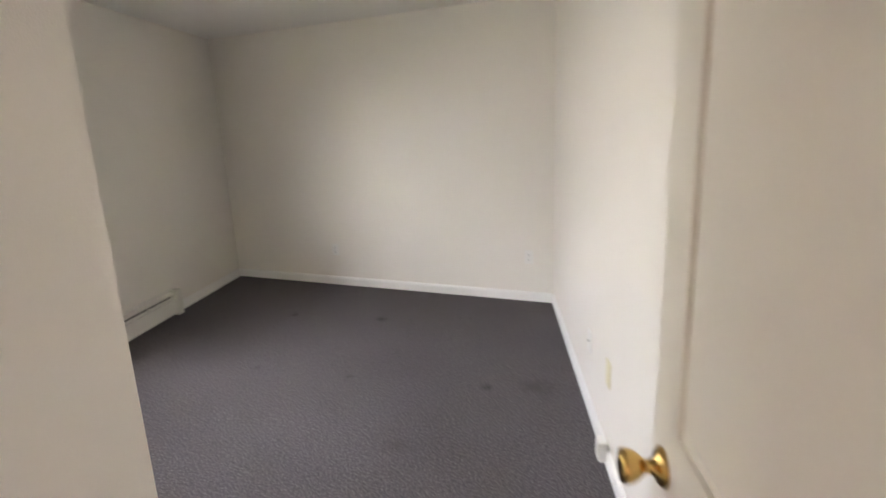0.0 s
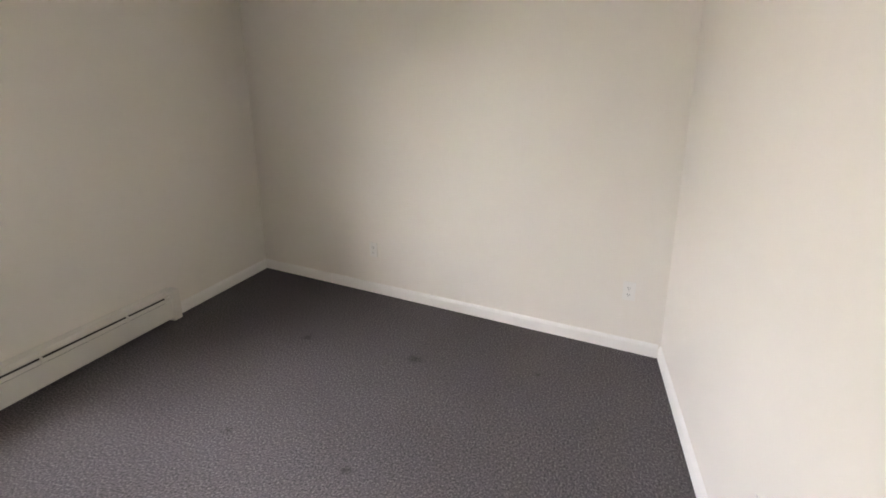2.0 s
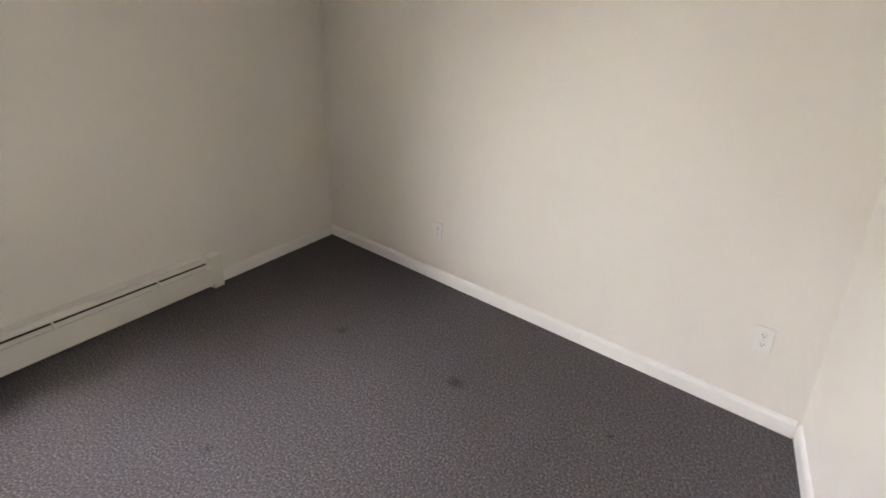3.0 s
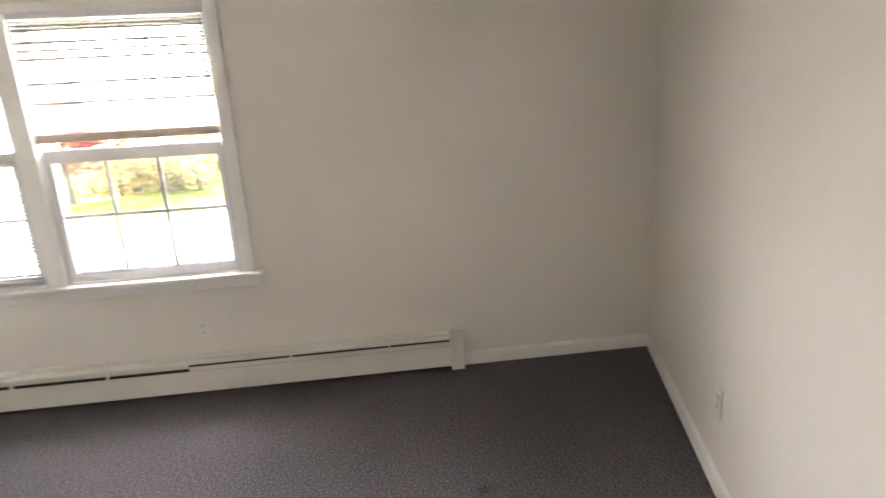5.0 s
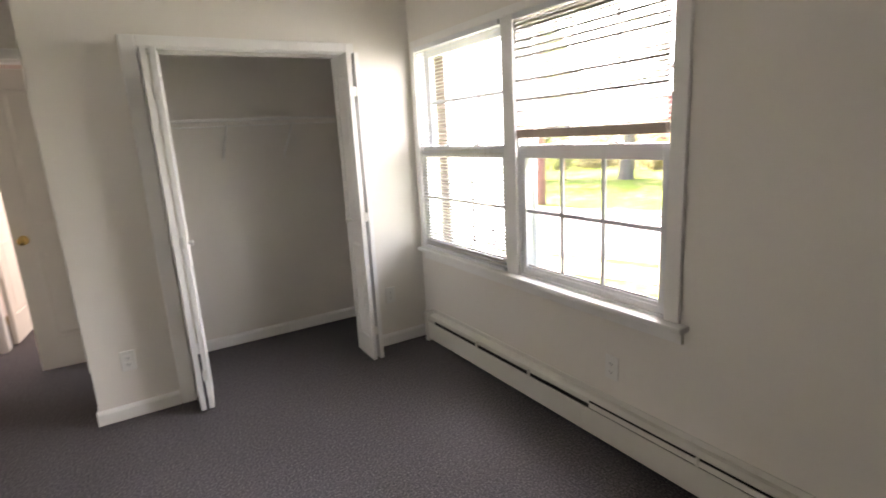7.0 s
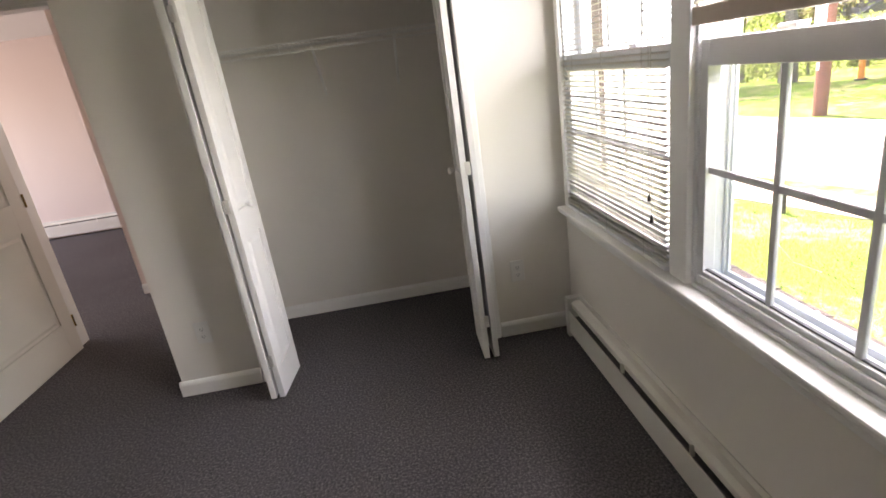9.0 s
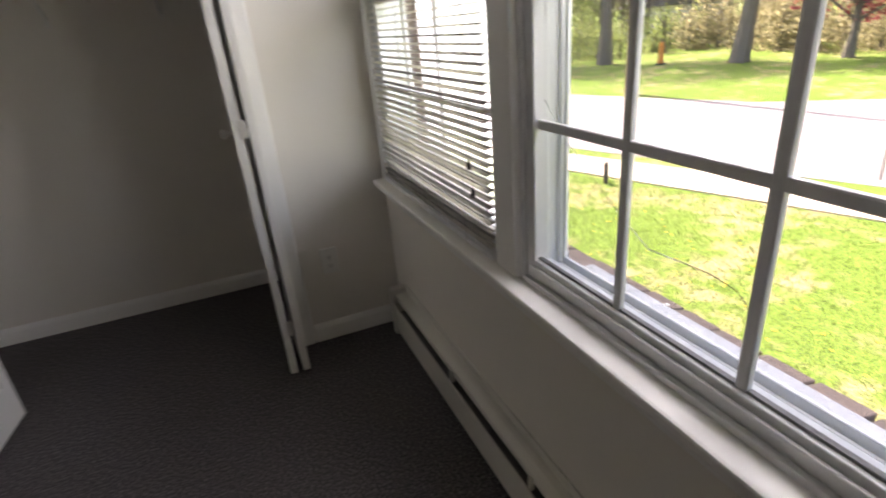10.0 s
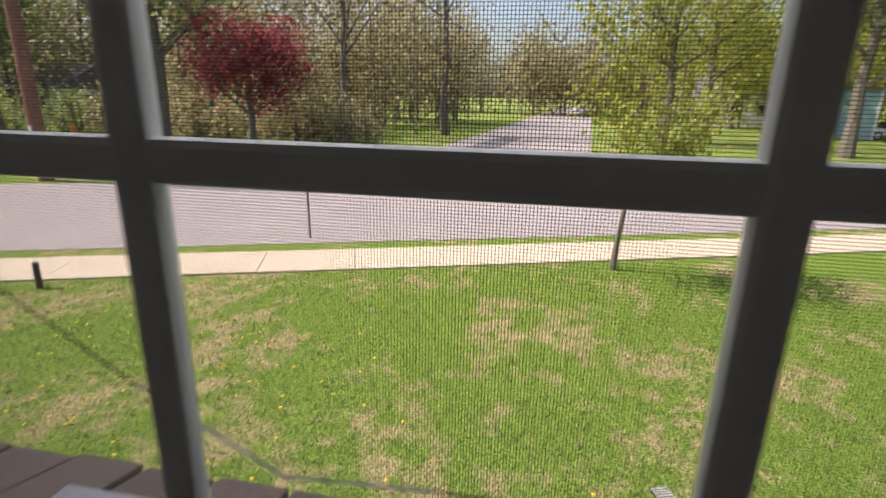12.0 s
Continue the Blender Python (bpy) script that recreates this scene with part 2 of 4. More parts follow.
def lathe(profile, axis_matrix, seg=24):
    """A turned solid from (radius, height) pairs along local z."""
    bm = bmesh.new()
    rings = []
    for r, h in profile:
        rings.append([bm.verts.new((r * math.cos(2 * math.pi * i / seg), r * math.sin(2 * math.pi * i / seg), h)) for i in range(seg)])
    for p, q in zip(rings, rings[1:]):
        for i in range(seg):
            bm.faces.new((p[i], p[(i + 1) % seg], q[(i + 1) % seg], q[i]))
    bm.faces.new(rings[-1])
    bm.faces.new(rings[0][::-1])
    bmesh.ops.transform(bm, matrix=axis_matrix, verts=bm.verts)
    return bm


def prism(points, z0, z1):
    bm = bmesh.new()
    low = [bm.verts.new((x, y, z0)) for x, y in points]
    high = [bm.verts.new((x, y, z1)) for x, y in points]
    k = len(points)
    bm.faces.new(low[::-1])
    bm.faces.new(high)
    for i in range(k):
        bm.faces.new((low[i], low[(i + 1) % k], high[(i + 1) % k], high[i]))
    bmesh.ops.recalc_face_normals(bm, faces=bm.faces)
    return bm


def mesh_of(name, bm, mat, smooth=False):
    me = bpy.data.meshes.new(name)
    bm.to_mesh(me)
    bm.free()
    me.materials.append(mat)
    if smooth:
        for p in me.polygons:
            p.use_smooth = True
    return me


def part(name, bm, mat, parent, label="", smooth=False):
    ob = new(name, mesh_of(name, bm, mat, smooth))
    ob.parent = parent
    return tagged(ob, label)


def thing(name, label, category, group="", at=None):
    ob = new(name)
    ob.empty_display_size = 0.1
    if at is not None:
        ob.matrix_basis = at
    return tagged(ob, label, category, group)


def structure(name, bm, mat, label="", category=""):
    return tagged(new(name, mesh_of(name, bm, mat)), label, category, kind="structure")


# ---- the plan ----
H = 2.42
W = 3.26
Y_LEFT, Y_RIGHT = 4.341, 3.366
CORNER = 2.085
DOORWALL = -0.87
far_dir = Vector((W, Y_RIGHT - Y_LEFT, 0)).normalized()
far_in = Vector((far_dir.y, -far_dir.x, 0))
FAR_TURN = math.degrees(math.atan2(far_dir.y, far_dir.x))
FAR_LEN = math.hypot(W, Y_RIGHT - Y_LEFT)
FAR = pose(0, Y_LEFT, 0, 0, 0, FAR_TURN)

structure("floor", prism([(0, -0.85), (W, -0.99), (W, Y_RIGHT), (0, Y_LEFT)], -0.2, 0), CARPET, "dark grey speckled loop carpet on the bedroom floor", "floor")
structure("floor_hall", prism([(0.6, -5.0), (7.2, -5.0), (7.2, -0.99), (W, -0.99), (0.6, -0.851)], -0.2, -0.001), CARPET, "dark grey carpet running through the hall", "floor")
structure("ceiling", prism([(-0.3, -0.99), (W + 0.2, -0.99), (W + 0.2, Y_RIGHT + 0.2), (-0.3, Y_LEFT + 0.4)], H, H + 0.2), CEIL, "plain white painted ceiling", "ceiling")
structure("ceiling_hall", prism([(0.4, -5.2), (7.4, -5.2), (7.4, -0.992), (0.4, -0.992)], H, H + 0.2), CEIL, "plain white painted hall ceiling", "ceiling")

# window wall with its double opening
WO_Y0, WO_Y1, WO_Z0, WO_Z1 = 0.085, 2.005, 0.665, 2.025
bm = bmesh.new()
box(bm, (-0.14, -0.99, -0.2), (0, WO_Y0, H))
box(bm, (-0.14, WO_Y1, -0.2), (0, Y_LEFT + 0.2, H))
box(bm, (-0.14, WO_Y0, -0.2), (0, WO_Y1, WO_Z0))
box(bm, (-0.14, WO_Y0, WO_Z1), (0, WO_Y1, H))
structure("wall_west", bm, WALL, "warm white painted wall with a double window", "wall")
bm = bmesh.new()
box(bm, (-0.25, -6.0, -1.7), (-0.142, WO_Y0, H + 0.5))
box(bm, (-0.25, WO_Y1, -1.7), (-0.142, 7.0, H + 0.5))
box(bm, (-0.25, WO_Y0, -1.7), (-0.142, WO_Y1, 0.57))
box(bm, (-0.25, WO_Y0, WO_Z1), (-0.142, WO_Y1, H + 0.5))
structure("wall_outside", bm, BRICK, "brown brick outside face of the house", "wall")

structure("wall_north", prism([(-0.002, Y_LEFT), (W + 0.002, Y_RIGHT), (W + 0.002, Y_RIGHT + 0.15), (-0.002, Y_LEFT + 0.15)], -0.2, H), WALL,
          "warm white painted end wall, standing at a slant", "wall")
structure("wall_east", one_box((W, -0.99, -0.2), (W + 0.14, Y_RIGHT + 0.1, H)), WALL, "warm white painted long side wall", "wall")

# closet wall, opening 0.455 to 1.61
CO0, CO1, COZ = 0.455, 1.61, 2.0
bm = bmesh.new()
box(bm, (0, -0.11, -0.2), (CO0, 0, H))
box(bm, (CO1, -0.11, -0.2), (CORNER, 0, H))
box(bm, (CO0, -0.11, COZ), (CO1, 0, H))
structure("wall_closet", bm, WALL, "warm white painted wall around the closet opening", "wall")
structure("wall_closet_back", one_box((0, -0.86, -0.2), (CORNER - 0.11, -0.75, H)), WALL, "warm white painted back wall of the closet", "wall")
structure("wall_closet_side", one_box((CORNER - 0.11, -0.87, -0.2), (CORNER, -0.11, H)), WALL, "warm white painted wall beside the entry", "wall")

# entry wall with its doorway
DO0, DO1, DOZ = 2.16, 3.085, 2.04
bm = bmesh.new()
box(bm, (0.6, -0.99, -0.2), (DO0, DOORWALL - 0.001, H))
box(bm, (DO1, -0.99, -0.2), (W, DOORWALL - 0.001, H))
box(bm, (DO0, -0.99, DOZ), (DO1, DOORWALL - 0.001, H))
structure("wall_entry", bm, WALL, "warm white painted wall around the bedroom doorway", "wall")

# the hall beyond
bm = bmesh.new()
box(bm, (2.74, -1.90, -0.2), (3.02, -1.78, H))
box(bm, (0.6, -1.90, -0.2), (1.95, -1.78, H))
box(bm, (1.95, -1.90, 2.04), (2.74, -1.78, H))
structure("wall_hall", bm, PINK, "pale pinkish hall wall with a doorway", "wall")
structure("wall_hall_side", one_box((2.90, -4.7, -0.2), (3.02, -1.90, H)), PINK, "pale pinkish hall side wall", "wall")
bm = bmesh.new()
SW0, SW1, SWZ0, SWZ1 = 5.62, 5.86, 0.95, 1.95
box(bm, (0.6, -4.85, -0.2), (SW0, -4.7, H))
box(bm, (SW1, -4.85, -0.2), (7.2, -4.7, H))
box(bm, (SW0, -4.85, -0.2), (SW1, -4.7, SWZ0))
box(bm, (SW0, -4.85, SWZ1), (SW1, -4.7, H))
structure("wall_hall_end", bm, PINK, "pale pinkish end wall with a narrow window", "wall")
# The gap in this wall is assumed and unseen; it holds an added lamp.
bm = bmesh.new()
box(bm, (7.2, -4.85, -0.2), (7.34, -4.2, H))
box(bm, (7.2, -1.6, -0.2), (7.34, -0.87, H))
box(bm, (7.2, -4.2, -0.2), (7.34, -1.6, 0.7))
box(bm, (7.2, -4.2, 2.1), (7.34, -1.6, H))
structure("wall_hall_far", bm, PINK, "pale pinkish wall of the front room", "wall")
structure("wall_hall_south", one_box((W + 0.14, -0.99, -0.2), (7.2, -0.87, H)), PINK, "pale pinkish wall of the front room", "wall")
# Opening made up out of view, so the added lamp can shine in.
bm = bmesh.new()
box(bm, (0.46, -4.85, -0.2), (0.6, -3.9, H))
box(bm, (0.46, -2.3, -0.2), (0.6, -0.99, H))
box(bm, (0.46, -3.9, -0.2), (0.6, -2.3, 0.7))
box(bm, (0.46, -3.9, 2.1), (0.6, -2.3, H))
structure("wall_back_room", bm, PINK, "pale pinkish wall of the room across the hall", "wall")


# ---- trim ----
def base_profile(length):
    """A baseboard along +x from the origin, its face towards -y."""
    bm = bmesh.new()
    prof = [(0, 0), (-0.013, 0), (-0.013, 0.062), (-0.009, 0.074), (-0.004, 0.081), (0, 0.083)]
    rows = [[bm.verts.new((x, y, z)) for y, z in prof] for x in (0, length)]
    for i in range(len(prof) - 1):
        bm.faces.new((rows[0][i], rows[0][i + 1], rows[1][i + 1], rows[1][i]))
    bm.faces.new(rows[0][::-1])
    bm.faces.new(rows[1])
    bm.faces.new((rows[0][-1], rows[0][0], rows[1][0], rows[1][-1]))
    bmesh.ops.recalc_face_normals(bm, faces=bm.faces)
    return bm


def baseboard(length, m):
    bm = base_profile(length)
    bmesh.ops.transform(bm, matrix=m, verts=bm.verts)
    return structure("baseboard", bm, TRIM, "white painted wooden baseboard", "baseboard")


baseboard(FAR_LEN - 0.02, FAR @ pose(0.006, -0.001, 0))
baseboard(Y_RIGHT - 0.012 + 0.6, pose(W - 0.001, Y_RIGHT - 0.012, 0, 0, 0, -90))
baseboard(Y_LEFT - 0.02 - 3.185, pose(0.001, 3.185, 0, 0, 0, 90))
baseboard(CO0 - 0.055 - 0.015, pose(CO0 - 0.055, 0.001, 0, 0, 0, 180))
baseboard(CORNER + 0.013 - CO1 - 0.075, pose(CORNER + 0.013, 0.001, 0, 0, 0, 180))
baseboard(0.78, pose(CORNER + 0.001, -0.78, 0, 0, 0, 90))
baseboard(1.94, pose(1.96, -0.749, 0, 0, 0, 180))
baseboard(0.28, pose(3.02, -1.779, 0, 0, 0, 180))
baseboard(0.6, pose(CORNER - 0.111, -0.74, 0, 0, 0, 90) @ pose(0.6, 0, 0, 0, 0, 180))


def casing(name, boards, label):
    ob = tagged(new(name), label, "door casing", kind="structure")
    for lo, hi in boards:
        part("board", one_box(lo, hi, 0.006), TRIM, ob)
    return ob


casing("trim_closet", [((CO0 - 0.05, 0.0005, 0), (CO0 + 0.006, 0.018, COZ + 0.05)), ((CO1 - 0.006, 0.0005, 0), (CO1 + 0.07, 0.018, COZ + 0.05)),
                       ((CO0 + 0.006, 0.0005, COZ - 0.006), (CO1 - 0.006, 0.017, COZ + 0.05)), ((CO0, -0.112, 0), (CO0 + 0.012, -0.001, COZ - 0.012)),
                       ((CO1 - 0.012, -0.112, 0), (CO1, -0.001, COZ - 0.012)), ((CO0, -0.112, COZ - 0.012), (CO1, -0.001, COZ))],
       "white painted wooden casing around the closet opening")
casing("trim_door", [((DO0 - 0.06, DOORWALL, 0), (DO0 + 0.006, DOORWALL + 0.017, DOZ + 0.06)), ((DO1 - 0.006, DOORWALL, 0), (DO1 + 0.06, DOORWALL + 0.017, DOZ + 0.06)),
                     ((DO0 + 0.006, DOORWALL, DOZ - 0.006), (DO1 - 0.006, DOORWALL + 0.016, DOZ + 0.06)), ((DO0, -0.992, 0), (DO0 + 0.015, -0.872, DOZ)),
                     ((DO1 - 0.015, -0.992, 0), (DO1, -0.872, DOZ)), ((DO0 + 0.015, -0.992, DOZ - 0.015), (DO1 - 0.015, -0.872, DOZ))],
       "white painted wooden casing around the bedroom doorway")
casing("trim_hall_door", [((2.735, -1.779, 0), (2.80, -1.762, 2.10)), ((1.89, -1.779, 0), (1.955, -1.762, 2.10)), ((1.955, -1.779, 2.035), (2.735, -1.763, 2.10)),
                          ((2.725, -1.9, 0), (2.739, -1.781, 2.035))], "white painted wooden casing around the hall doorway")


# ---- window ----
window = tagged(new("window_1"), "white double-hung window pair with grilles over the brick sill", "window", kind="structure")
X_IN, X_OUT = -0.02, -0.052
MULL0, MULL1 = 1.005, 1.10
for lo, hi in [((0.0005, 0.045, 0.686), (0.018, 0.088, 2.065)), ((0.0005, 2.0, 0.686), (0.018, 2.068, 2.065)), ((0.0005, 0.088, 2.02), (0.0175, 2.0, 2.065)),
               ((-0.11, MULL0, 0.686), (0.0165, MULL1, 2.02))]:
    part("casing_board", one_box(lo, hi, 0.006), TRIM, window)
part("window_sill", one_box((-0.018, 0.036, 0.661), (0.058, 2.105, 0.685), 0.007), TRIM, window, "white painted stool with a rounded nose")
part("apron", one_box((0.0006, 0.06, 0.603), (0.014, 2.085, 0.6605), 0.004), TRIM, window)
for y0, y1 in ((WO_Y0, MULL0), (MULL1, WO_Y1)):
    part("jamb", one_box((-0.116, y0 + 0.0005, 0.667), (-0.001, y0 + 0.014, 2.02), 0.002), SASH, window)
    part("jamb", one_box((-0.139, y1 - 0.014, 0.667), (-0.001, y1 - 0.0005, 2.02), 0.002), SASH, window)
    part("head", one_box((-0.139, y0 + 0.014, 2.002), (-0.001, y1 - 0.014, 2.0245)), SASH, window)
    part("sill_track", one_box((-0.139, y0 + 0.014, 0.668), (-0.0185, y1 - 0.014, 0.690), 0.002), GRIME, window, "grimy lower track")
    part("track_rib", one_box((-0.0685, y0 + 0.015, 0.690), (-0.0635, y1 - 0.015, 0.712), 0.001), SASH, window)
    part("track_rib", one_box((-0.098, y0 + 0.015, 0.690), (-0.092, y1 - 0.015, 0.706), 0.001), SASH, window)
    part("track_rib", one_box((-0.135, y0 + 0.015, 0.690), (-0.115, y1 - 0.015, 0.70), 0.002), SASH, window)
    part("outer_sill", one_box((-0.204, y0 + 0.001, 0.640), (-0.1395, y1 - 0.001, 0.668), 0.004), WEATHERED, window, "weathered outer window ledge")
    for xx in (-0.06, -0.095):
        for ya, yb in ((y0 + 0.014, y0 + 0.022), (y1 - 0.022, y1 - 0.014)):
            part("side_track", one_box((xx - 0.003, ya, 0.712), (xx + 0.003, yb, 2.0)), SASH, window)


def sash(y0, y1, z0, z1, xi, xo, stile, bottom, top, panes, step=0.0, lift=0.0):
    s = part("sash", bmesh.new(), SASH, window)
    me = s.data
    bm = bmesh.new()
    box(bm, (xo, y0, z0), (xi, y0 + stile, z1), 0.003)
    box(bm, (xo, y1 - stile, z0), (xi, y1, z1), 0.003)
    box(bm, (xo + 0.0005, y0 + stile, z0), (xi - 0.0005, y1 - stile, z0 + bottom), 0.003)
    box(bm, (xo + 0.0005, y0 + stile, z1 - top), (xi - 0.0005, y1 - stile, z1), 0.003)
    bm.to_mesh(me)
    bm.free()
    xm = (xi + xo) / 2 - 0.004
    g0, g1, h0, h1 = y0 + stile, y1 - stile, z0 + bottom, z1 - top
    pane = part("pane", one_box((xm - 0.002, g0 - 0.004, h0 - 0.004), (xm + 0.002, g1 + 0.004, h1 + 0.004)), GLASS, s, "clear glass pane")
    pane.visible_shadow = False
    cols, rows = panes
    for i in range(1, cols):
        y = g0 + (step * i if step else (g1 - g0) * i / cols)
        part("grille_bar", one_box((xm + 0.003, y - 0.010, h0), (xm + 0.015, y + 0.010, h1), 0.004), SASH, s)
    for j in range(1, rows):
        z = h0 + (h1 - h0) * j / rows + lift
        part("grille_bar", one_box((xm + 0.0035, g0, z - 0.010), (xm + 0.0145, g1, z + 0.010), 0.004), SASH, s)
    return s


for y0, y1 in ((WO_Y0 + 0.016, MULL0 - 0.016), (MULL1 + 0.014, WO_Y1 - 0.018)):
    sash(y0, y1, 0.692, 1.385, -0.009, -0.047, 0.031, 0.052, 0.066, (3, 2), 0.2555, 0.012)
    sash(y0, y1, 1.335, 2.0, -0.064, -0.092, 0.044, 0.045, 0.045, (3, 2))
    part("glazing_bead", one_box((-0.027, y0 + 0.032, 0.7445), (-0.018, y1 - 0.032, 0.7495)), GRIME, window, "dark gasket along the glass")
    part("lift_rail", one_box((-0.0085, y0 + 0.02, 0.722), (-0.0015, y1 - 0.02, 0.730), 0.002), SASH, window)
    part("sill_bead", one_box((-0.0085, y0 + 0.002, 0.6855), (0.004, y1 - 0.002, 0.699), 0.002), SASH, window)
    for f in (0.32, 0.68):
        y = y0 + (y1 - y0) * f
        part("sash_lock", one_box((-0.05, y - 0.03, 1.385), (-0.02, y + 0.03, 1.398), 0.005), SASH, window)

screen = tagged(new("window_screen"), "fine dark insect screen outside the lower sash", "insect screen", kind="")
y0, y1, z0, z1 = MULL1 + 0.012, WO_Y1 - 0.012, 0.702, 1.38
for lo, hi in (((-0.113, y0, z0), (-0.105, y0 + 0.010, z1)), ((-0.113, y1 - 0.018, z0), (-0.105, y1, z1)), ((-0.113, y0 + 0.010, z0), (-0.105, y1 - 0.018, z0 + 0.016)),
               ((-0.113, y0 + 0.010, z1 - 0.018), (-0.105, y1 - 0.018, z1))):
    part("screen_frame", one_box(lo, hi, 0.001), SASH, screen)
verts, faces = [], []
PITCH, WR = 0.0020, 0.00017
ny, nz = int((y1 - y0 - 0.03) / PITCH), int((z1 - z0 - 0.03) / PITCH)
for i in range(ny):
    y = y0 + 0.016 + i * PITCH
    k = len(verts)
    verts += [(-0.109, y - WR, z0 + 0.01), (-0.109, y + WR, z0 + 0.01), (-0.109, y + WR, z1 - 0.01), (-0.109, y - WR, z1 - 0.01), (-0.1094, y, z0 + 0.01), (-0.1094, y, z1 - 0.01)]
    faces += [(k, k + 1, k + 2, k + 3), (k, k + 3, k + 5, k + 4), (k + 1, k + 4, k + 5, k + 2)]
for j in range(nz):
    z = z0 + 0.014 + j * PITCH
    k = len(verts)
    verts += [(-0.1092, y0 + 0.01, z - WR), (-0.1092, y1 - 0.01, z - WR), (-0.1092, y1 - 0.01, z + WR), (-0.1092, y0 + 0.01, z + WR), (-0.1096, y0 + 0.01, z), (-0.1096, y1 - 0.01, z)]
    faces += [(k, k + 1, k + 2, k + 3), (k, k + 4, k + 5, k + 1), (k + 3, k + 2, k + 5, k + 4)]
me = bpy.data.meshes.new("screen_mesh")
me.from_pydata(verts, [], faces)
me.materials.append(MESHWIRE)
sm = new("screen_mesh", me)
sm.parent = screen
tagged(sm, kind="stuff")


def strand(points, r, name, mat, parent, label=""):
    cu = bpy.data.curves.new(name, "CURVE")
    cu.dimensions = "3D"
    cu.bevel_depth, cu.bevel_resolution = r, 2
    sp = cu.splines.new("POLY")
    sp.points.add(len(points) - 1)
    for p, c in zip(sp.points, points):
        p.co = (*c, 1)
    tmp = bpy.data.objects.new(name, cu)
    me = bpy.data.meshes.new_from_object(tmp)
    bpy.data.objects.remove(tmp)
    me.materials.clear()
    me.materials.append(mat)
    ob = new(name, me)
    ob.parent = parent
    return tagged(ob, label)


XG = -0.0345
# One crack: white lengths paint its glint, dark lengths are where none shows.
strand([(XG, 1.147, 1.09), (XG, 1.206, 1.037), (XG, 1.225, 1.017), (XG, 1.262, 0.991)], 0.0010, "glass_crack", CRACK, window, "crack across the pane, whitened to paint its glint")
strand([(XG, 1.262, 0.991), (XG, 1.298, 0.969), (XG, 1.37, 0.922)], 0.0006, "glass_crack", TASSEL, window, "thin crack across the pane, coloured dark between the glints")
strand([(XG, 1.37, 0.922), (XG, 1.412, 0.899), (XG, 1.451, 0.878), (XG, 1.531, 0.883)], 0.0009, "glass_crack", CRACK, window, "crack across the pane, whitened to paint its glint")
strand([(XG, 1.531, 0.883), (XG, 1.573, 0.884), (XG, 1.614, 0.878), (XG, 1.632, 0.863), (XG, 1.647, 0.841), (XG, 1.656, 0.82)], 0.0007, "glass_crack", TASSEL, window, "curved crack across the pane, coloured dark beyond the glint")


# ---- blinds ----
def blind(y0, y1, z_bottom, count, rail_drop, tilt, label):
    b = thing("venetian_blind", label, "window blind", "window blinds")
    xc = 0.008
    part("headrail", one_box((xc - 0.016, y0, 1.992), (xc + 0.013, y1, 2.0195), 0.002), SASH, b)
    top = 1.982
    bm = bmesh.new()
    n = 6
    cols = []
    for i in range(n + 1):
        u = (i / n - 0.5) * 0.025
        cols.append([bm.verts.new((u, yy, 0.0025 * (1 - (2 * i / n - 1) ** 2))) for yy in (y0 + 0.004, y1 - 0.004)])
    for p, q in zip(cols, cols[1:]):
        bm.faces.new((p[0], q[0], q[1], p[1]))
    bmesh.ops.solidify(bm, geom=bm.faces, thickness=0.0005)
    me = mesh_of("slat", bm, SLAT, True)
    for i in range(count):
        z = top - (top - z_bottom - rail_drop) * i / (count - 1)
        s = new("slat", me)
        s.parent = b
        s.matrix_basis = pose(xc, 0, z, 0, tilt + random.uniform(-0.9, 0.9), random.uniform(-0.05, 0.05))
    return b


bl = blind(0.10, 0.992, 0.70, 62, 0.02, 9, "white venetian blind let down to the sill")
part("bottom_rail", one_box((-0.004, 0.104, 0.688), (0.020, 0.988, 0.704), 0.003), SASH, bl)
br = blind(1.108, 1.994, 1.425, 28, 0.055, 45, "white venetian blind drawn half up with a brown bottom rail")
part("bottom_rail", one_box((-0.006, 1.112, 1.420), (0.022, 1.990, 1.464), 0.004), CREAM, br, "stacked brownish bottom slats")
for b, ys, z in ((bl, (0.25, 0.546, 0.85), 0.70), (br, (1.24, 1.546, 1.86), 1.45)):
    for y in ys:
        part("ladder_cord", tube(bmesh.new(), (0.0225, y, 1.99), (0.0225, y, z), 0.0008, seg=6), CORD, b)
part("tilt_wand", tube(bmesh.new(), (0.028, 1.125, 1.99), (0.028, 1.122, 1.22), 0.0035, seg=8), SASH, br, "clear plastic tilt wand")
for y, z in ((0.90, 0.93), (0.915, 0.86)):
    part("pull_cord", tube(bmesh.new(), (0.026, y, 1.99), (0.026, y, z), 0.0009, seg=6), CORD, bl)
    part("tassel", lathe([(0.002, 0.026), (0.004, 0.02), (0.007, 0.0)][::-1], pose(0.026, y, z - 0.024), 10), TASSEL, bl, "small dark tassel")

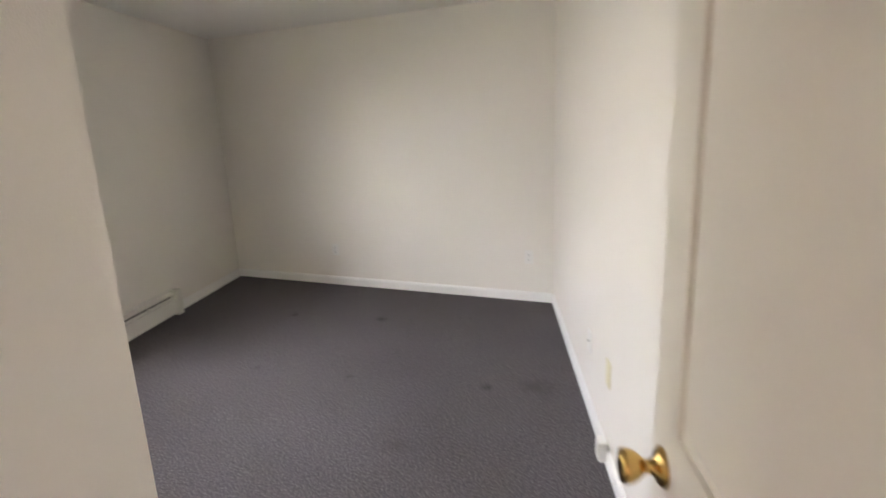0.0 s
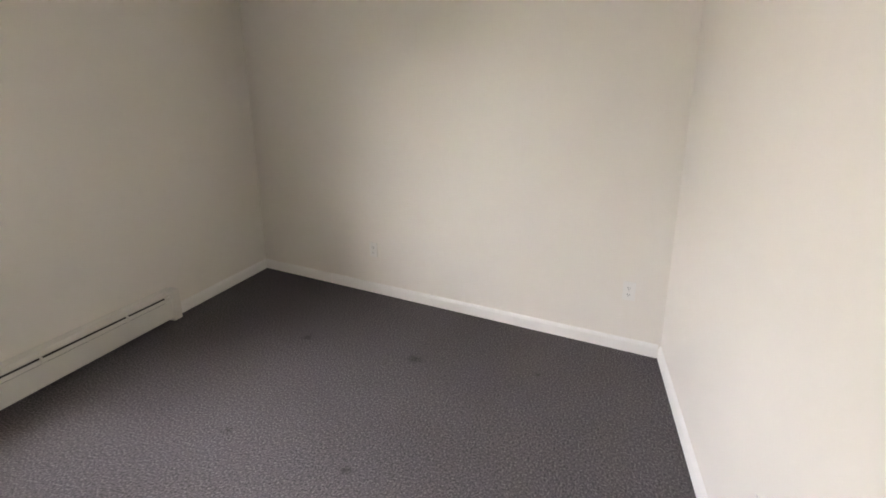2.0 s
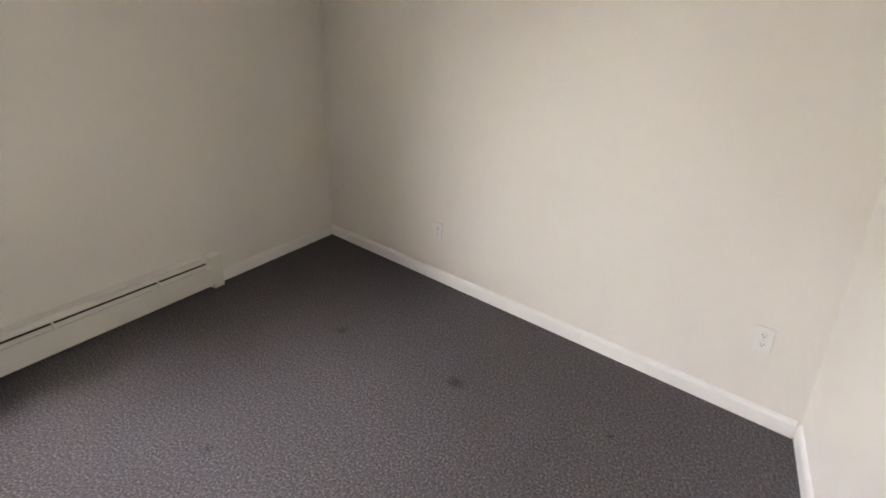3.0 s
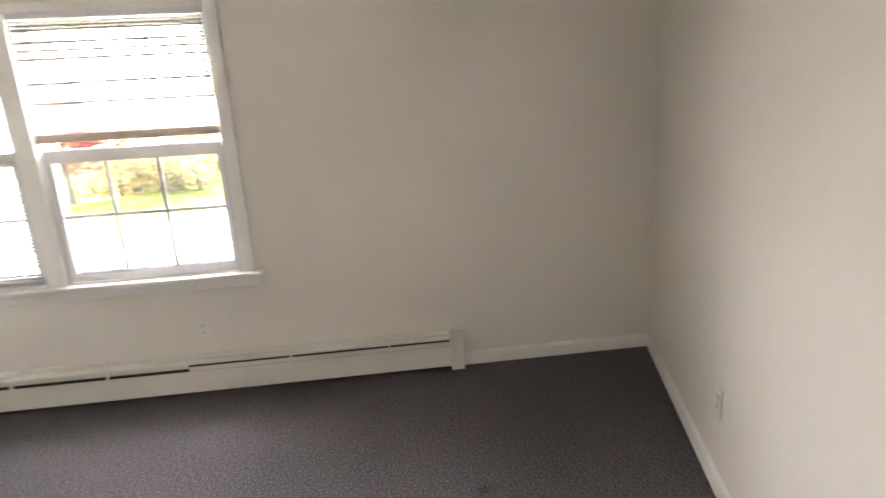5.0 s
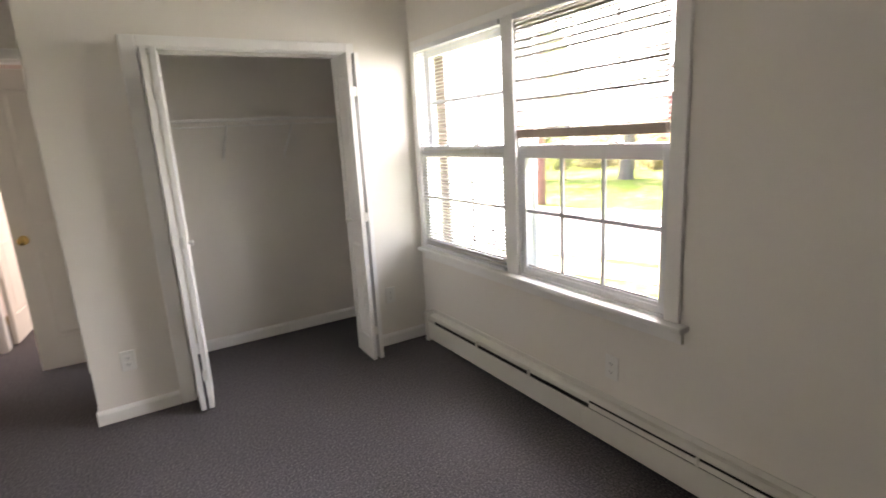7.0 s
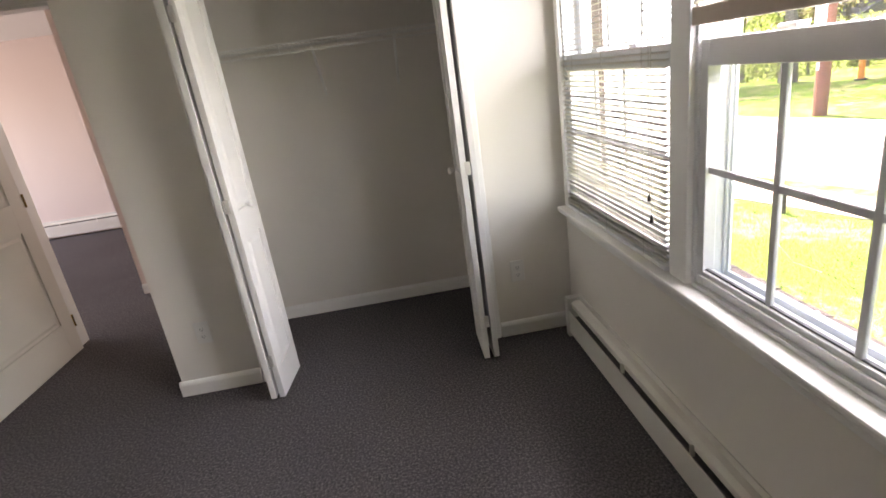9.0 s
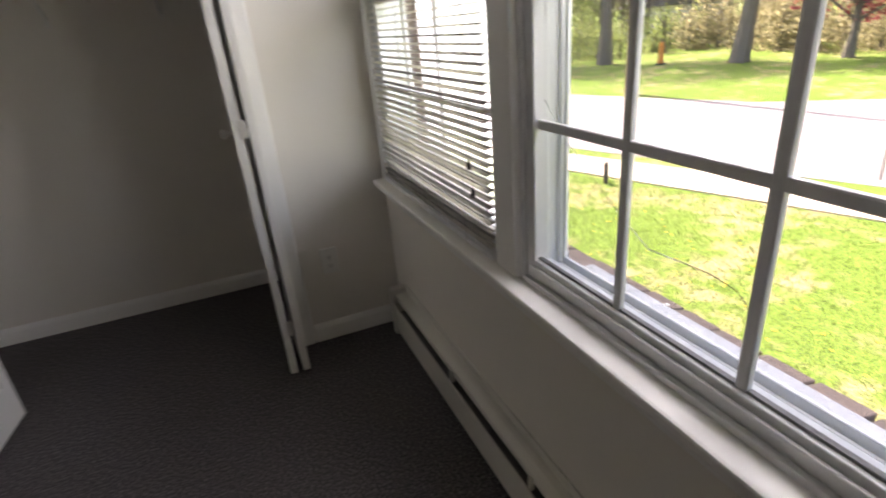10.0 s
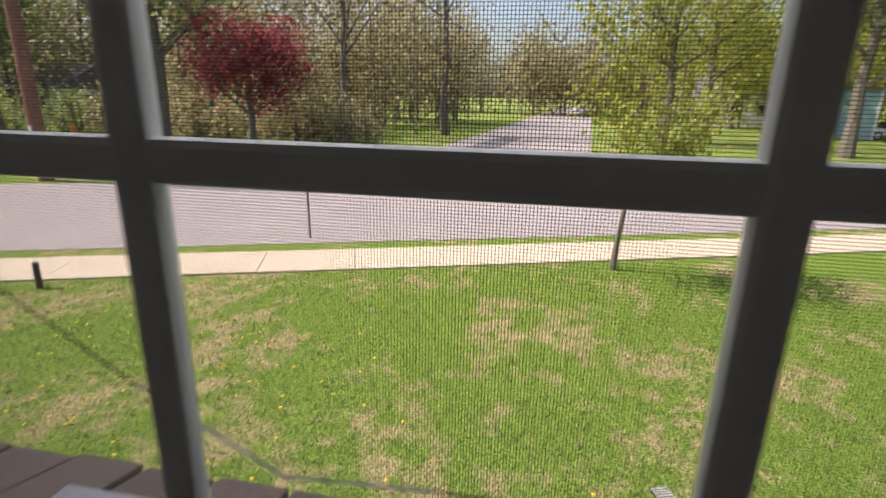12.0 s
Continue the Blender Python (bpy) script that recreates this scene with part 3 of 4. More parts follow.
# ---- baseboard heater ----
def heater(length, m, label):
    """Along +x, its back on y = 0, facing -y."""
    h = thing("baseboard_heater", label, "heater", at=m)
    part("back_plate", one_box((0.03, -0.006, 0.02), (length - 0.03, -0.0005, 0.232), 0.001), HEATER, h)
    bm = bmesh.new()
    prof = [(-0.006, 0.205), (-0.03, 0.204), (-0.05, 0.196), (-0.052, 0.188), (-0.050, 0.1865), (-0.03, 0.194), (-0.006, 0.196)]
    rows = [[bm.verts.new((x, y, z)) for y, z in prof] for x in (0.03, length - 0.03)]
    for i in range(len(prof)):
        k = (i + 1) % len(prof)
        bm.faces.new((rows[0][i], rows[0][k], rows[1][k], rows[1][i]))
    bm.faces.new(rows[0][::-1]); bm.faces.new(rows[1])
    bmesh.ops.recalc_face_normals(bm, faces=bm.faces)
    part("top_hood", bm, HEATER, h)
    part("damper", one_box((0.03, -0.047, 0.164), (length * 0.5, -0.043, 0.1885), 0.001), HEATER, h, "half-closed damper flap")
    part("damper", one_box((length * 0.5 + 0.004, -0.052, 0.149), (length - 0.03, -0.048, 0.174), 0.001), HEATER, h, "half-closed damper flap")
    cut = length * 0.49
    for a, b in ((0.03, cut - 0.001), (cut + 0.001, length - 0.03)):
        part("front_panel", one_box((a, -0.066, 0.028), (b, -0.061, 0.153), 0.002), HEATER, h)
    part("fin_element", one_box((0.05, -0.052, 0.05), (length - 0.05, -0.012, 0.118)), FIN, h, "dull metal fins")
    # Dark sheet added over the back plate as painted shade.
    part("inner_shadow_plate", one_box((0.03, -0.009, 0.02), (length - 0.03, -0.0065, 0.19)), DARK, h, "dark plate painting the shade inside the heater")
    for a, b in ((0.0, 0.04), (length - 0.075, length)):
        part("end_cap", one_box((a, -0.071, 0.004), (b, -0.0005, 0.222), 0.004), HEATER, h)
    for f in (0.2, 0.36, 0.68, 0.86):
        part("bracket", one_box((length * f, -0.06, 0.14), (length * f + 0.008, -0.044, 0.186), 0.001), HEATER, h)
    return h


heater(3.08, pose(0.0008, 0.1, 0, 0, 0, 90), "long off-white metal baseboard heater under the window")
heater(2.6, pose(7.0, -4.698, 0, 0, 0, 180), "off-white metal baseboard heater along the hall's end wall")


# ---- outlets and plates ----
def outlet(m, label, kind="duplex", mat=PLATE):
    """Plate in the local x-z plane, facing -y."""
    o = thing("wall_outlet" if kind == "duplex" else "wall_plate", label, "outlet" if kind == "duplex" else "wall plate", "outlets", m)
    part("plate", one_box((-0.036, -0.007, -0.058), (0.036, -0.0004, 0.058), 0.003), mat, o)
    if kind == "duplex":
        for s in (-0.02, 0.02):
            r = part("receptacle", one_box((-0.016, -0.0095, s - 0.014), (0.016, -0.0072, s + 0.014), 0.001), PLATE, o)
            part("slot", one_box((-0.0075, -0.0103, s - 0.004), (-0.0055, -0.0096, s + 0.006)), SLOT, r)
            part("slot", one_box((0.0055, -0.0103, s - 0.004), (0.0075, -0.0096, s + 0.006)), SLOT, r)
            part("slot", one_box((-0.002, -0.0103, s - 0.010), (0.002, -0.0096, s - 0.006)), SLOT, r)
        part("screw", tube(bmesh.new(), (0, -0.0082, 0), (0, -0.0072, 0), 0.003, seg=10), STEEL, o)
    elif kind == "jack":
        part("jack", tube(bmesh.new(), (0, -0.012, 0.004), (0, -0.0072, 0.004), 0.006, seg=12), SLOT, o, "dark coaxial jack")
    return o


def on_far(x):
    return x / far_dir.x


outlet(FAR @ pose(on_far(1.215), -0.0005, 0.355), "white duplex outlet on the slanted end wall")
outlet(FAR @ pose(on_far(3.06), -0.0005, 0.385), "white duplex outlet near the corner of the end wall")
outlet(pose(0.0005, 1.738, 0.376, 0, 0, 90), "white duplex outlet below the window")
outlet(pose(0.283, 0.0005, 0.366, 0, 0, 180), "white duplex outlet beside the closet")
outlet(pose(1.905, 0.0005, 0.335, 0, 0, 180), "white duplex outlet between closet and entry")
outlet(pose(W - 0.0005, 1.684, 0.375, 0, 0, -90), "white jack plate with a dark socket", "jack")
outlet(pose(W - 0.0005, 1.242, 0.415, 0, 0, -90), "yellowed cream blank cover plate on the side wall", "blank", IVORY)
jb = thing("junction_box", "small white plastic box on the baseboard", "junction box")
part("body", one_box((W - 0.045, 1.17, 0.03), (W - 0.014, 1.24, 0.12), 0.004), PLATE, jb)
part("cover", one_box((W - 0.050, 1.174, 0.034), (W - 0.0455, 1.236, 0.116), 0.002), PLATE, jb)


# ---- doors ----
def panel_leaf(width, height, thick, stile, rows):
    """A door leaf along +x from the origin, with recessed, raised-field panels on both faces."""
    bm = bmesh.new()
    t = thick / 2
    box(bm, (0, -t, 0), (stile, t, height), 0.002)
    box(bm, (width - stile, -t, 0), (width, t, height), 0.002)
    edges = [0.0] + [v for r in rows for v in r] + [height]
    for a, b in zip(edges[0::2], edges[1::2]):
        box(bm, (stile, -t + 0.0003, a), (width - stile, t - 0.0003, b))
    for a, b in rows:
        box(bm, (stile, -t + 0.009, a), (width - stile, t - 0.009, b))
        for s in (-1, 1):
            got = bmesh.ops.create_cube(bm, size=1.0, matrix=Matrix.LocRotScale((width / 2, s * (t - 0.006), (a + b) / 2), None, (width - 2 * stile - 0.03, 0.008, b - a - 0.03)))
            for v in got["verts"]:
                if s * v.co.y > t - 0.006:
                    v.co.x += -0.02 if v.co.x > width / 2 else 0.02
                    v.co.z += -0.02 if v.co.z > (a + b) / 2 else 0.02
    return bm


def knob_set(parent, x, z, t, mat, size=1.0):
    for s in (-1, 1):
        m = pose(x, s * t, z, 90 if s < 0 else -90) @ Matrix.Scale(size, 4)
        prof = [(0.032, 0.0), (0.032, 0.004), (0.026, 0.010), (0.015, 0.014), (0.011, 0.022), (0.012, 0.030), (0.020, 0.038), (0.026, 0.048), (0.028, 0.060), (0.026, 0.066), (0.012, 0.069)]
        part("knob", lathe(prof, m), mat, parent, "worn brass tulip knob", True)


def room_door(m, label, rows=((0.22, 0.83), (1.0, 1.88))):
    d = tagged(new("door_1"), label, "door", kind="structure")
    d.matrix_basis = m
    part("leaf", panel_leaf(0.79, 2.0, 0.035, 0.11, rows), DOOR, d)
    knob_set(d, 0.73, 0.92, 0.0175, BRASS)
    for z in (0.2, 1.0, 1.8):
        part("hinge", tube(bmesh.new(), (-0.004, 0.021, z - 0.04), (-0.004, 0.021, z + 0.04), 0.006, seg=10), BRASS, d)
    return d


room_door(pose(3.045, -0.84, 0.012, 0, 0, 88.7), "cream panelled bedroom door standing open, with brass knobs")
room_door(pose(1.66, -1.10, 0.012, 0, 0, -2), "cream panelled hall door with a brass knob")
room_door(pose(2.70, -1.92, 0.012, 0, 0, -97), "cream panelled door standing open across the hall")


def bifold(m, mirror, label, fold=(0.052, 88.5)):
    """Two folded leaves standing out of the opening; local +y into the room."""
    b = thing("bifold_door", label, "closet door", "closet doors", m)
    s = -1 if mirror else 1
    for k, (x, turn) in enumerate(((0.015, 91.0), fold)):
        q = pose(s * x, -0.055, 0.018, 0, 0, turn if s > 0 else 180 - turn)
        bm = panel_leaf(0.275, 1.945, 0.028, 0.05, ((0.15, 0.80), (0.93, 1.83)))
        bmesh.ops.transform(bm, matrix=q, verts=bm.verts)
        part("leaf", bm, TRIM, b)
    for z in (0.22, 0.98, 1.74):
        part("hinge", one_box((s * 0.041 - 0.012, 0.2185, z - 0.03), (s * 0.041 + 0.012, 0.2225, z + 0.03), 0.001), STEEL, b)
    part("knob", lathe([(0.008, 0), (0.007, 0.012), (0.015, 0.02), (0.016, 0.028), (0.009, 0.034)], pose(s * 0.078, 0.06, 0.95, 0, 90 * s), 16), PLATE, b, "small white knob", True)
    part("pivot_pin", tube(bmesh.new(), (s * 0.02, -0.04, 0.0), (s * 0.02, -0.04, 0.02), 0.006), STEEL, b)
    return b


bifold(pose(CO0 + 0.012, 0, 0), False, "white painted bifold closet door folded open")
bifold(pose(CO1 - 0.012, 0, 0), True, "white painted bifold closet door folded open", (0.085, 97.0))
track = tagged(new("closet_track", mesh_of("closet_track", one_box((CO0 + 0.013, -0.068, 1.967), (CO1 - 0.013, -0.040, 1.9875), 0.002), STEEL)), "grey metal bifold track under the closet header", "door track")

# ---- closet shelf ----
shelf = thing("wire_shelf", "white coated wire closet shelf with hanging rail", "shelf")
SZ, SY0, SY1 = 1.635, -0.745, -0.44
for y, z in ((SY0, SZ), (-0.60, SZ - 0.004), (SY1, SZ), (SY1, SZ - 0.045)):
    part("rail_wire", tube(bmesh.new(), (0.005, y, z), (1.945, y, z), 0.0045), WIRE, shelf)
cross = tube(bmesh.new(), (0, SY0, 0.004), (0, SY1, 0.004), 0.0013, seg=6)
me = mesh_of("cross_wire", cross, WIRE)
for i in range(76):
    o = new("cross_wire", me)
    o.parent = shelf
    o.location = (0.015 + i * 0.0255, 0, SZ)
post = mesh_of("lip_wire", tube(bmesh.new(), (0, SY1, -0.045), (0, SY1, 0.0), 0.003), WIRE)
for i in range(7):
    o = new("lip_wire", post)
    o.parent = shelf
    o.location = (0.10 + i * 0.30, 0, SZ)
for x in (0.707, 1.137, 1.72, 0.2):
    part("brace", tube(bmesh.new(), (x, SY1 - 0.01, SZ - 0.03), (x, -0.746, 1.385), 0.0075), WIRE, shelf)
    part("foot", one_box((x - 0.008, -0.7495, 1.355), (x + 0.008, -0.744, 1.40), 0.001), WIRE, shelf)

# narrow window in the hall's end wall
hw = tagged(new("window_2"), "narrow four-pane window in the pink end wall", "window", kind="structure")
for lo, hi in (((SW0 - 0.03, -4.699, SWZ0 - 0.03), (SW0 + 0.004, -4.685, SWZ1 + 0.03)), ((SW1 - 0.004, -4.699, SWZ0 - 0.03), (SW1 + 0.03, -4.685, SWZ1 + 0.03)),
               ((SW0, -4.699, SWZ1 - 0.004), (SW1, -4.686, SWZ1 + 0.03)), ((SW0, -4.699, SWZ0 - 0.03), (SW1, -4.686, SWZ0 + 0.004))):
    part("window_frame", one_box(lo, hi), TRIM, hw)
for j in range(1, 4):
    z = SWZ0 + (SWZ1 - SWZ0) * j / 4
    part("glazing_bar", one_box((SW0, -4.79, z - 0.012), (SW1, -4.76, z + 0.012)), TRIM, hw)

# ---- outside ----
GZ = -1.65
S = 600
structure("ground", prism([(-S, -S), (-0.26, -S), (-0.26, S), (-S, S)], GZ - 0.3, GZ), GRASS, "patchy green and straw lawn running to the woods", "lawn")
along = Vector((-0.365, 1.0, 0)).normalized()
across = Vector((-along.y, along.x, 0))


def strip(p, d, n, a0, a1, w0, w1, z0, z1):
    c = [Vector(p) + d * a + n * w for a, w in ((a0, w0), (a1, w0), (a1, w1), (a0, w1))]
    return prism([(v.x, v.y) for v in c], z0, z1)


W0 = Vector((-8.05, 0.91, 0))
structure("road", strip(W0, along, across, -150, 120, 1.62, 8.7, GZ - 0.1, GZ + 0.012), ASPHALT, "pale worn asphalt street", "road")
corner = Vector((-15.5, -0.5, 0))
side = Vector((-1.0, 0.085, 0)).normalized()
side_n = Vector((0.085, 1.0, 0)).normalized()
structure("road_side", strip(corner, side, side_n, 0.0, 150, -4.2, 3.6, GZ - 0.1, GZ + 0.008), ASPHALT, "pale worn asphalt side street", "road")
structure("road_corner", prism([(-13.0, -9.5), (-16.0, -6.6), (-18.8, -5.0), (-22.5, -4.2), (-22.5, -2.0), (-14.8, -2.0)][::-1], GZ - 0.1, GZ + 0.010), ASPHALT, "rounded asphalt corner of the side street", "road")
structure("road_patch", prism([(-26, -2.6), (-36, -1.2), (-36, 0.4), (-27, -0.9)], GZ - 0.1, GZ + 0.014), PATCHED, "dark patched asphalt in the side street", "road")
pave = tagged(new("pavement"), "sandy concrete slab walk beside the street", "pavement", kind="structure")
slab = mesh_of("slab", one_box((-0.745, 0, GZ - 0.1), (0.745, 1.12, GZ + 0.03), 0.008), CONCRETE)
ang = math.degrees(math.atan2(along.y, along.x))
for i in range(-30, 24):
    o = new("slab", slab)
    o.parent = pave
    p = W0 + along * (i * 1.5)
    o.matrix_basis = pose(p.x, p.y, random.uniform(-0.004, 0.004), 0, 0, ang)

# brick sill under the window
sill = tagged(new("brick_sill"), "brown brick rowlock sill below the window", "brick sill", kind="structure")
part("mortar_bed", one_box((-0.285, 0.0, 0.545), (-0.2505, 2.10, 0.585)), MORTAR, sill)
brick = mesh_of("brick", one_box((-0.062, -0.046, -0.02), (0.066, 0.046, 0.02), 0.004), BRICK)
for i in range(21):
    o = new("brick", brick)
    o.parent = sill
    o.matrix_basis = pose(-0.238 + random.uniform(-0.003, 0.003), 0.06 + i * 0.0995, 0.607 + random.uniform(-0.002, 0.002), 0, -14 + random.uniform(-1, 1), random.uniform(-1, 1))
peb = bmesh.new()
bmesh.ops.create_icosphere(peb, subdivisions=2, radius=0.008)
for v in peb.verts:
    v.co *= 0.8 + 0.4 * noise.noise(v.co * 120)
    v.co.z *= 0.6
ob = tagged(new("pebble", mesh_of("pebble", peb, PLATE, True)), "small white pebble lying on the brick sill", "pebble")
ob.location = (-0.25, 1.30, 0.634)


def tree(name, at, height, radius, crown_r, crown_z, leaves, leaf_size, leaf_mat, label, seed, bark=BARK, limbs=9, squash=1.0):
    rnd = random.Random(seed)
    t = thing(name, label, "tree", at=pose(*at))
    bm = bmesh.new()
    p = Vector((0, 0, -0.05))
    n = 6
    spine = [p]
    for i in range(n):
        q = p + Vector((rnd.uniform(-0.014, 0.014) * height, rnd.uniform(-0.014, 0.014) * height, height * 0.9 / n))
        tube(bm, p, q, radius * (1 - 0.13 * i) * (1.25 if i == 0 else 1), radius * (1 - 0.13 * (i + 1)), 8)
        p = q
        spine.append(p)
    tips = []
    for k in range(limbs):
        f = rnd.uniform(0.3, 0.95)
        b = spine[min(n, int(f * n))].lerp(spine[min(n, int(f * n) + 1)], (f * n) % 1)
        a = rnd.uniform(0, 6.283)
        ln = crown_r * rnd.uniform(0.5, 1.0)
        e = b + Vector((math.cos(a) * ln, math.sin(a) * ln, ln * rnd.uniform(0.35, 1.1) * squash))
        tube(bm, b, e, radius * 0.38 * (1.1 - f * 0.6), radius * 0.07, 5)
        tips.append((b, e))
        for _ in range(3):
            c = b.lerp(e, rnd.uniform(0.3, 0.9))
            e2 = c + Vector((rnd.uniform(-1, 1), rnd.uniform(-1, 1), rnd.uniform(0.1, 1.1) * squash)) * ln * 0.5
            tube(bm, c, e2, radius * 0.12, radius * 0.03, 4)
            tips.append((c, e2))
    part("trunk", bm, bark, t)
    if leaves:
        verts, faces = [], []
        for _ in range(leaves):
            b, e = rnd.choice(tips)
            c = b.lerp(e, rnd.uniform(0.35, 1.15)) + Vector([rnd.gauss(0, crown_r * 0.13) for _ in range(3)])
            if c.z < crown_z:
                continue
            u = Vector([rnd.gauss(0, 1) for _ in range(3)]).normalized() * leaf_size * rnd.uniform(0.5, 1.3)
            v = u.cross(Vector([rnd.gauss(0, 1) for _ in range(3)])).normalized() * u.length * 0.55
            k = len(verts)
            verts += [c - u, c + v, c + u, c - v]
            faces.append((k, k + 1, k + 2, k + 3))
        me = bpy.data.meshes.new("crown")
        me.from_pydata([tuple(v) for v in verts], [], faces)
        me.materials.append(leaf_mat)
        o = new("crown", me)
        o.parent = t
    return t


tree("red_tree", (-25.4, -13.4, GZ), 5.2, 0.22, 3.2, 1.4, 6000, 0.13, LEAF_R, "crimson-leaved ornamental tree across the street", 3, limbs=16, squash=0.8)
tree("young_tree", (-8.34, 2.89, GZ), 3.6, 0.05, 1.25, 1.5, 2200, 0.06, LEAF_YG, "young tree with yellow-green spring leaves on the lawn", 5, limbs=10)
tree("corner_tree", (-35.0, 9.0, GZ), 12, 0.30, 5.0, 2.2, 7000, 0.13, LEAF_YG, "tall yellow-green tree at the street corner", 8, limbs=16)
tree("corner_tree", (-46.5, 14.5, GZ), 15, 0.42, 5.5, 3.5, 6000, 0.16, LEAF_YG, "tall yellow-green tree beyond the corner", 9, limbs=16)
tree("corner_tree", (-30, 17.0, GZ), 13, 0.34, 5.0, 2.5, 6000, 0.2, LEAF_G, "tall fresh green tree beyond the corner", 10, limbs=16)
tree("street_tree", (-19.5, -22.5, GZ), 12, 0.36, 4.5, 2.5, 5000, 0.16, LEAF_G, "tall tree in fresh green leaf across the street", 12, limbs=15)
tree("street_tree", (-15.5, -27.0, GZ), 11, 0.30, 4.5, 1.6, 6000, 0.16, LEAF_YG, "tall tree in yellow-green leaf across the street", 13, limbs=15)
tree("street_tree", (-22.5, -16.5, GZ), 13, 0.40, 4.0, 3.5, 3000, 0.16, LEAF_G, "dark-trunked tree in thin green leaf", 14, limbs=13)
tree("street_tree", (-12.5, -33.0, GZ), 12, 0.30, 5, 1.5, 6000, 0.18, LEAF_G, "tall green tree along the street", 15, limbs=15)
tree("bare_tree", (-31, -10.5, GZ), 15, 0.24, 4.0, 5, 900, 0.14, LEAF_B, "tall bare tree with budding twigs", 21, limbs=14, squash=1.3)
tree("bare_tree", (-36, -5.0, GZ), 16, 0.26, 4.0, 5, 900, 0.14, LEAF_B, "tall bare tree with budding twigs", 22, limbs=14, squash=1.3)
tree("bare_tree", (-29, -18.0, GZ), 15, 0.26, 4.0, 5, 900, 0.14, LEAF_B, "tall bare tree with budding twigs", 23, limbs=14, squash=1.3)


def woods(name, region, count, leaves, low, high, spread, mat, label, seed, leaf):
    """A far belt of trunks with budding crowns, too many to count."""
    rnd = random.Random(seed)
    root = tagged(new(name), label, "woods", kind="stuff")
    tv, tf, lv, lf = [], [], [], []
    for _ in range(count):
        x, y = region(rnd)
        h, r = rnd.uniform(low, high), rnd.uniform(0.07, 0.22)
        lean = Vector((rnd.uniform(-1, 1), rnd.uniform(-1, 1), 0)) * 0.06 * h
        branches = [(Vector((x, y, GZ - 0.1)), Vector((x, y, GZ + h)) + lean, r)]
        for _ in range(6):
            f = rnd.uniform(0.25, 0.85)
            b = branches[0][0].lerp(branches[0][1], f)
            branches.append((b, b + Vector((rnd.uniform(-1, 1), rnd.uniform(-1, 1), rnd.uniform(0.4, 1.3))) * h * 0.2, r * 0.35))
        for a, b, rr in branches:
            k = len(tv)
            for q, s in ((a, rr), (b, rr * 0.25)):
                tv += [(q.x + s, q.y, q.z), (q.x - 0.5 * s, q.y + 0.87 * s, q.z), (q.x - 0.5 * s, q.y - 0.87 * s, q.z)]
            tf += [(k, k + 1, k + 4, k + 3), (k + 1, k + 2, k + 5, k + 4), (k + 2, k, k + 3, k + 5)]
        for _ in range(leaves):
            a, b, _r = rnd.choice(branches)
            c = a.lerp(b, rnd.uniform(0.1, 1.05)) + Vector([rnd.gauss(0, spread) for _ in range(3)])
            c.z = max(c.z, GZ + 0.1)
            u = Vector([rnd.gauss(0, 1) for _ in range(3)]).normalized() * leaf * rnd.uniform(0.5, 1.4)
            v = u.cross(Vector([rnd.gauss(0, 1) for _ in range(3)])).normalized() * u.length * 0.5
            k = len(lv)
            lv += [tuple(c - u), tuple(c + v), tuple(c + u), tuple(c - v)]
            lf.append((k, k + 1, k + 2, k + 3))
    for nm, v, f, m in (("trunks", tv, tf, BARK), ("foliage", lv, lf, mat)):
        me = bpy.data.meshes.new(nm)
        me.from_pydata(v, [], f)
        me.materials.append(m)
        o = new(nm, me)
        o.parent = root
        tagged(o, kind="stuff")


woods("woods", lambda r: (r.uniform(-62, -33), r.uniform(-40, -7)), 85, 900, 6, 13, 1.1, LEAF_B, "budding brown spring woods behind the street", 31, 0.17)
woods("woods", lambda r: (r.uniform(-95, -78), r.uniform(-30, 45)), 60, 600, 7, 12, 1.6, LEAF_B, "far budding woods at the end of the street", 32, 0.35)
woods("woods", lambda r: (r.uniform(-45, -14), r.uniform(-75, -38)), 55, 800, 7, 15, 1.4, LEAF_G, "green woods along the street", 33, 0.22)
woods("woods", lambda r: (r.uniform(-75, -42), r.uniform(16, 60)), 55, 800, 8, 15, 1.5, LEAF_YG, "yellow-green woods beyond the corner", 34, 0.28)
woods("undergrowth", lambda r: (r.uniform(-36, -27), r.uniform(-26, -8)), 90, 260, 0.8, 2.6, 0.5, LEAF_B, "low brown brush at the wood's edge", 35, 0.12)
woods("undergrowth", lambda r: (r.uniform(-30, -16), r.uniform(-40, -24)), 70, 240, 0.8, 2.2, 0.5, LEAF_G, "low green brush across the street", 36, 0.11)

# utility pole, stakes
mk = thing("marker_post", "orange plastic marker post beyond the street", "marker post", at=pose(-20.5, -19.4, GZ))
part("base", lathe([(0.26, 0.0), (0.26, 0.05), (0.16, 0.07)], pose(0, 0, 0), 16), TYRE, mk, "black rubber base")
part("shaft", lathe([(0.13, 0.0), (0.12, 0.9), (0.09, 1.0), (0.03, 1.02)], pose(0, 0, 0.07), 16), ORANGE, mk)
pole = thing("utility_pole", "reddish wooden utility pole across the street", "utility pole", at=pose(-12.9, -12.95, GZ))
part("shaft", tube(bmesh.new(), (0, 0, -0.1), (0, 0, 9.5), 0.21, 0.15, 14), POLE, pole)
part("cross_arm", one_box((-0.06, -1.1, 8.6), (0.06, 1.1, 8.75), 0.01), POLE, pole)
part("marker_plate", one_box((0.195, -0.05, 1.4), (0.212, 0.05, 1.62), 0.003), PLATE, pole)
st = thing("garden_stake", "thin dark stake beside the walk", "stake", at=pose(-8.86, -2.67, GZ))
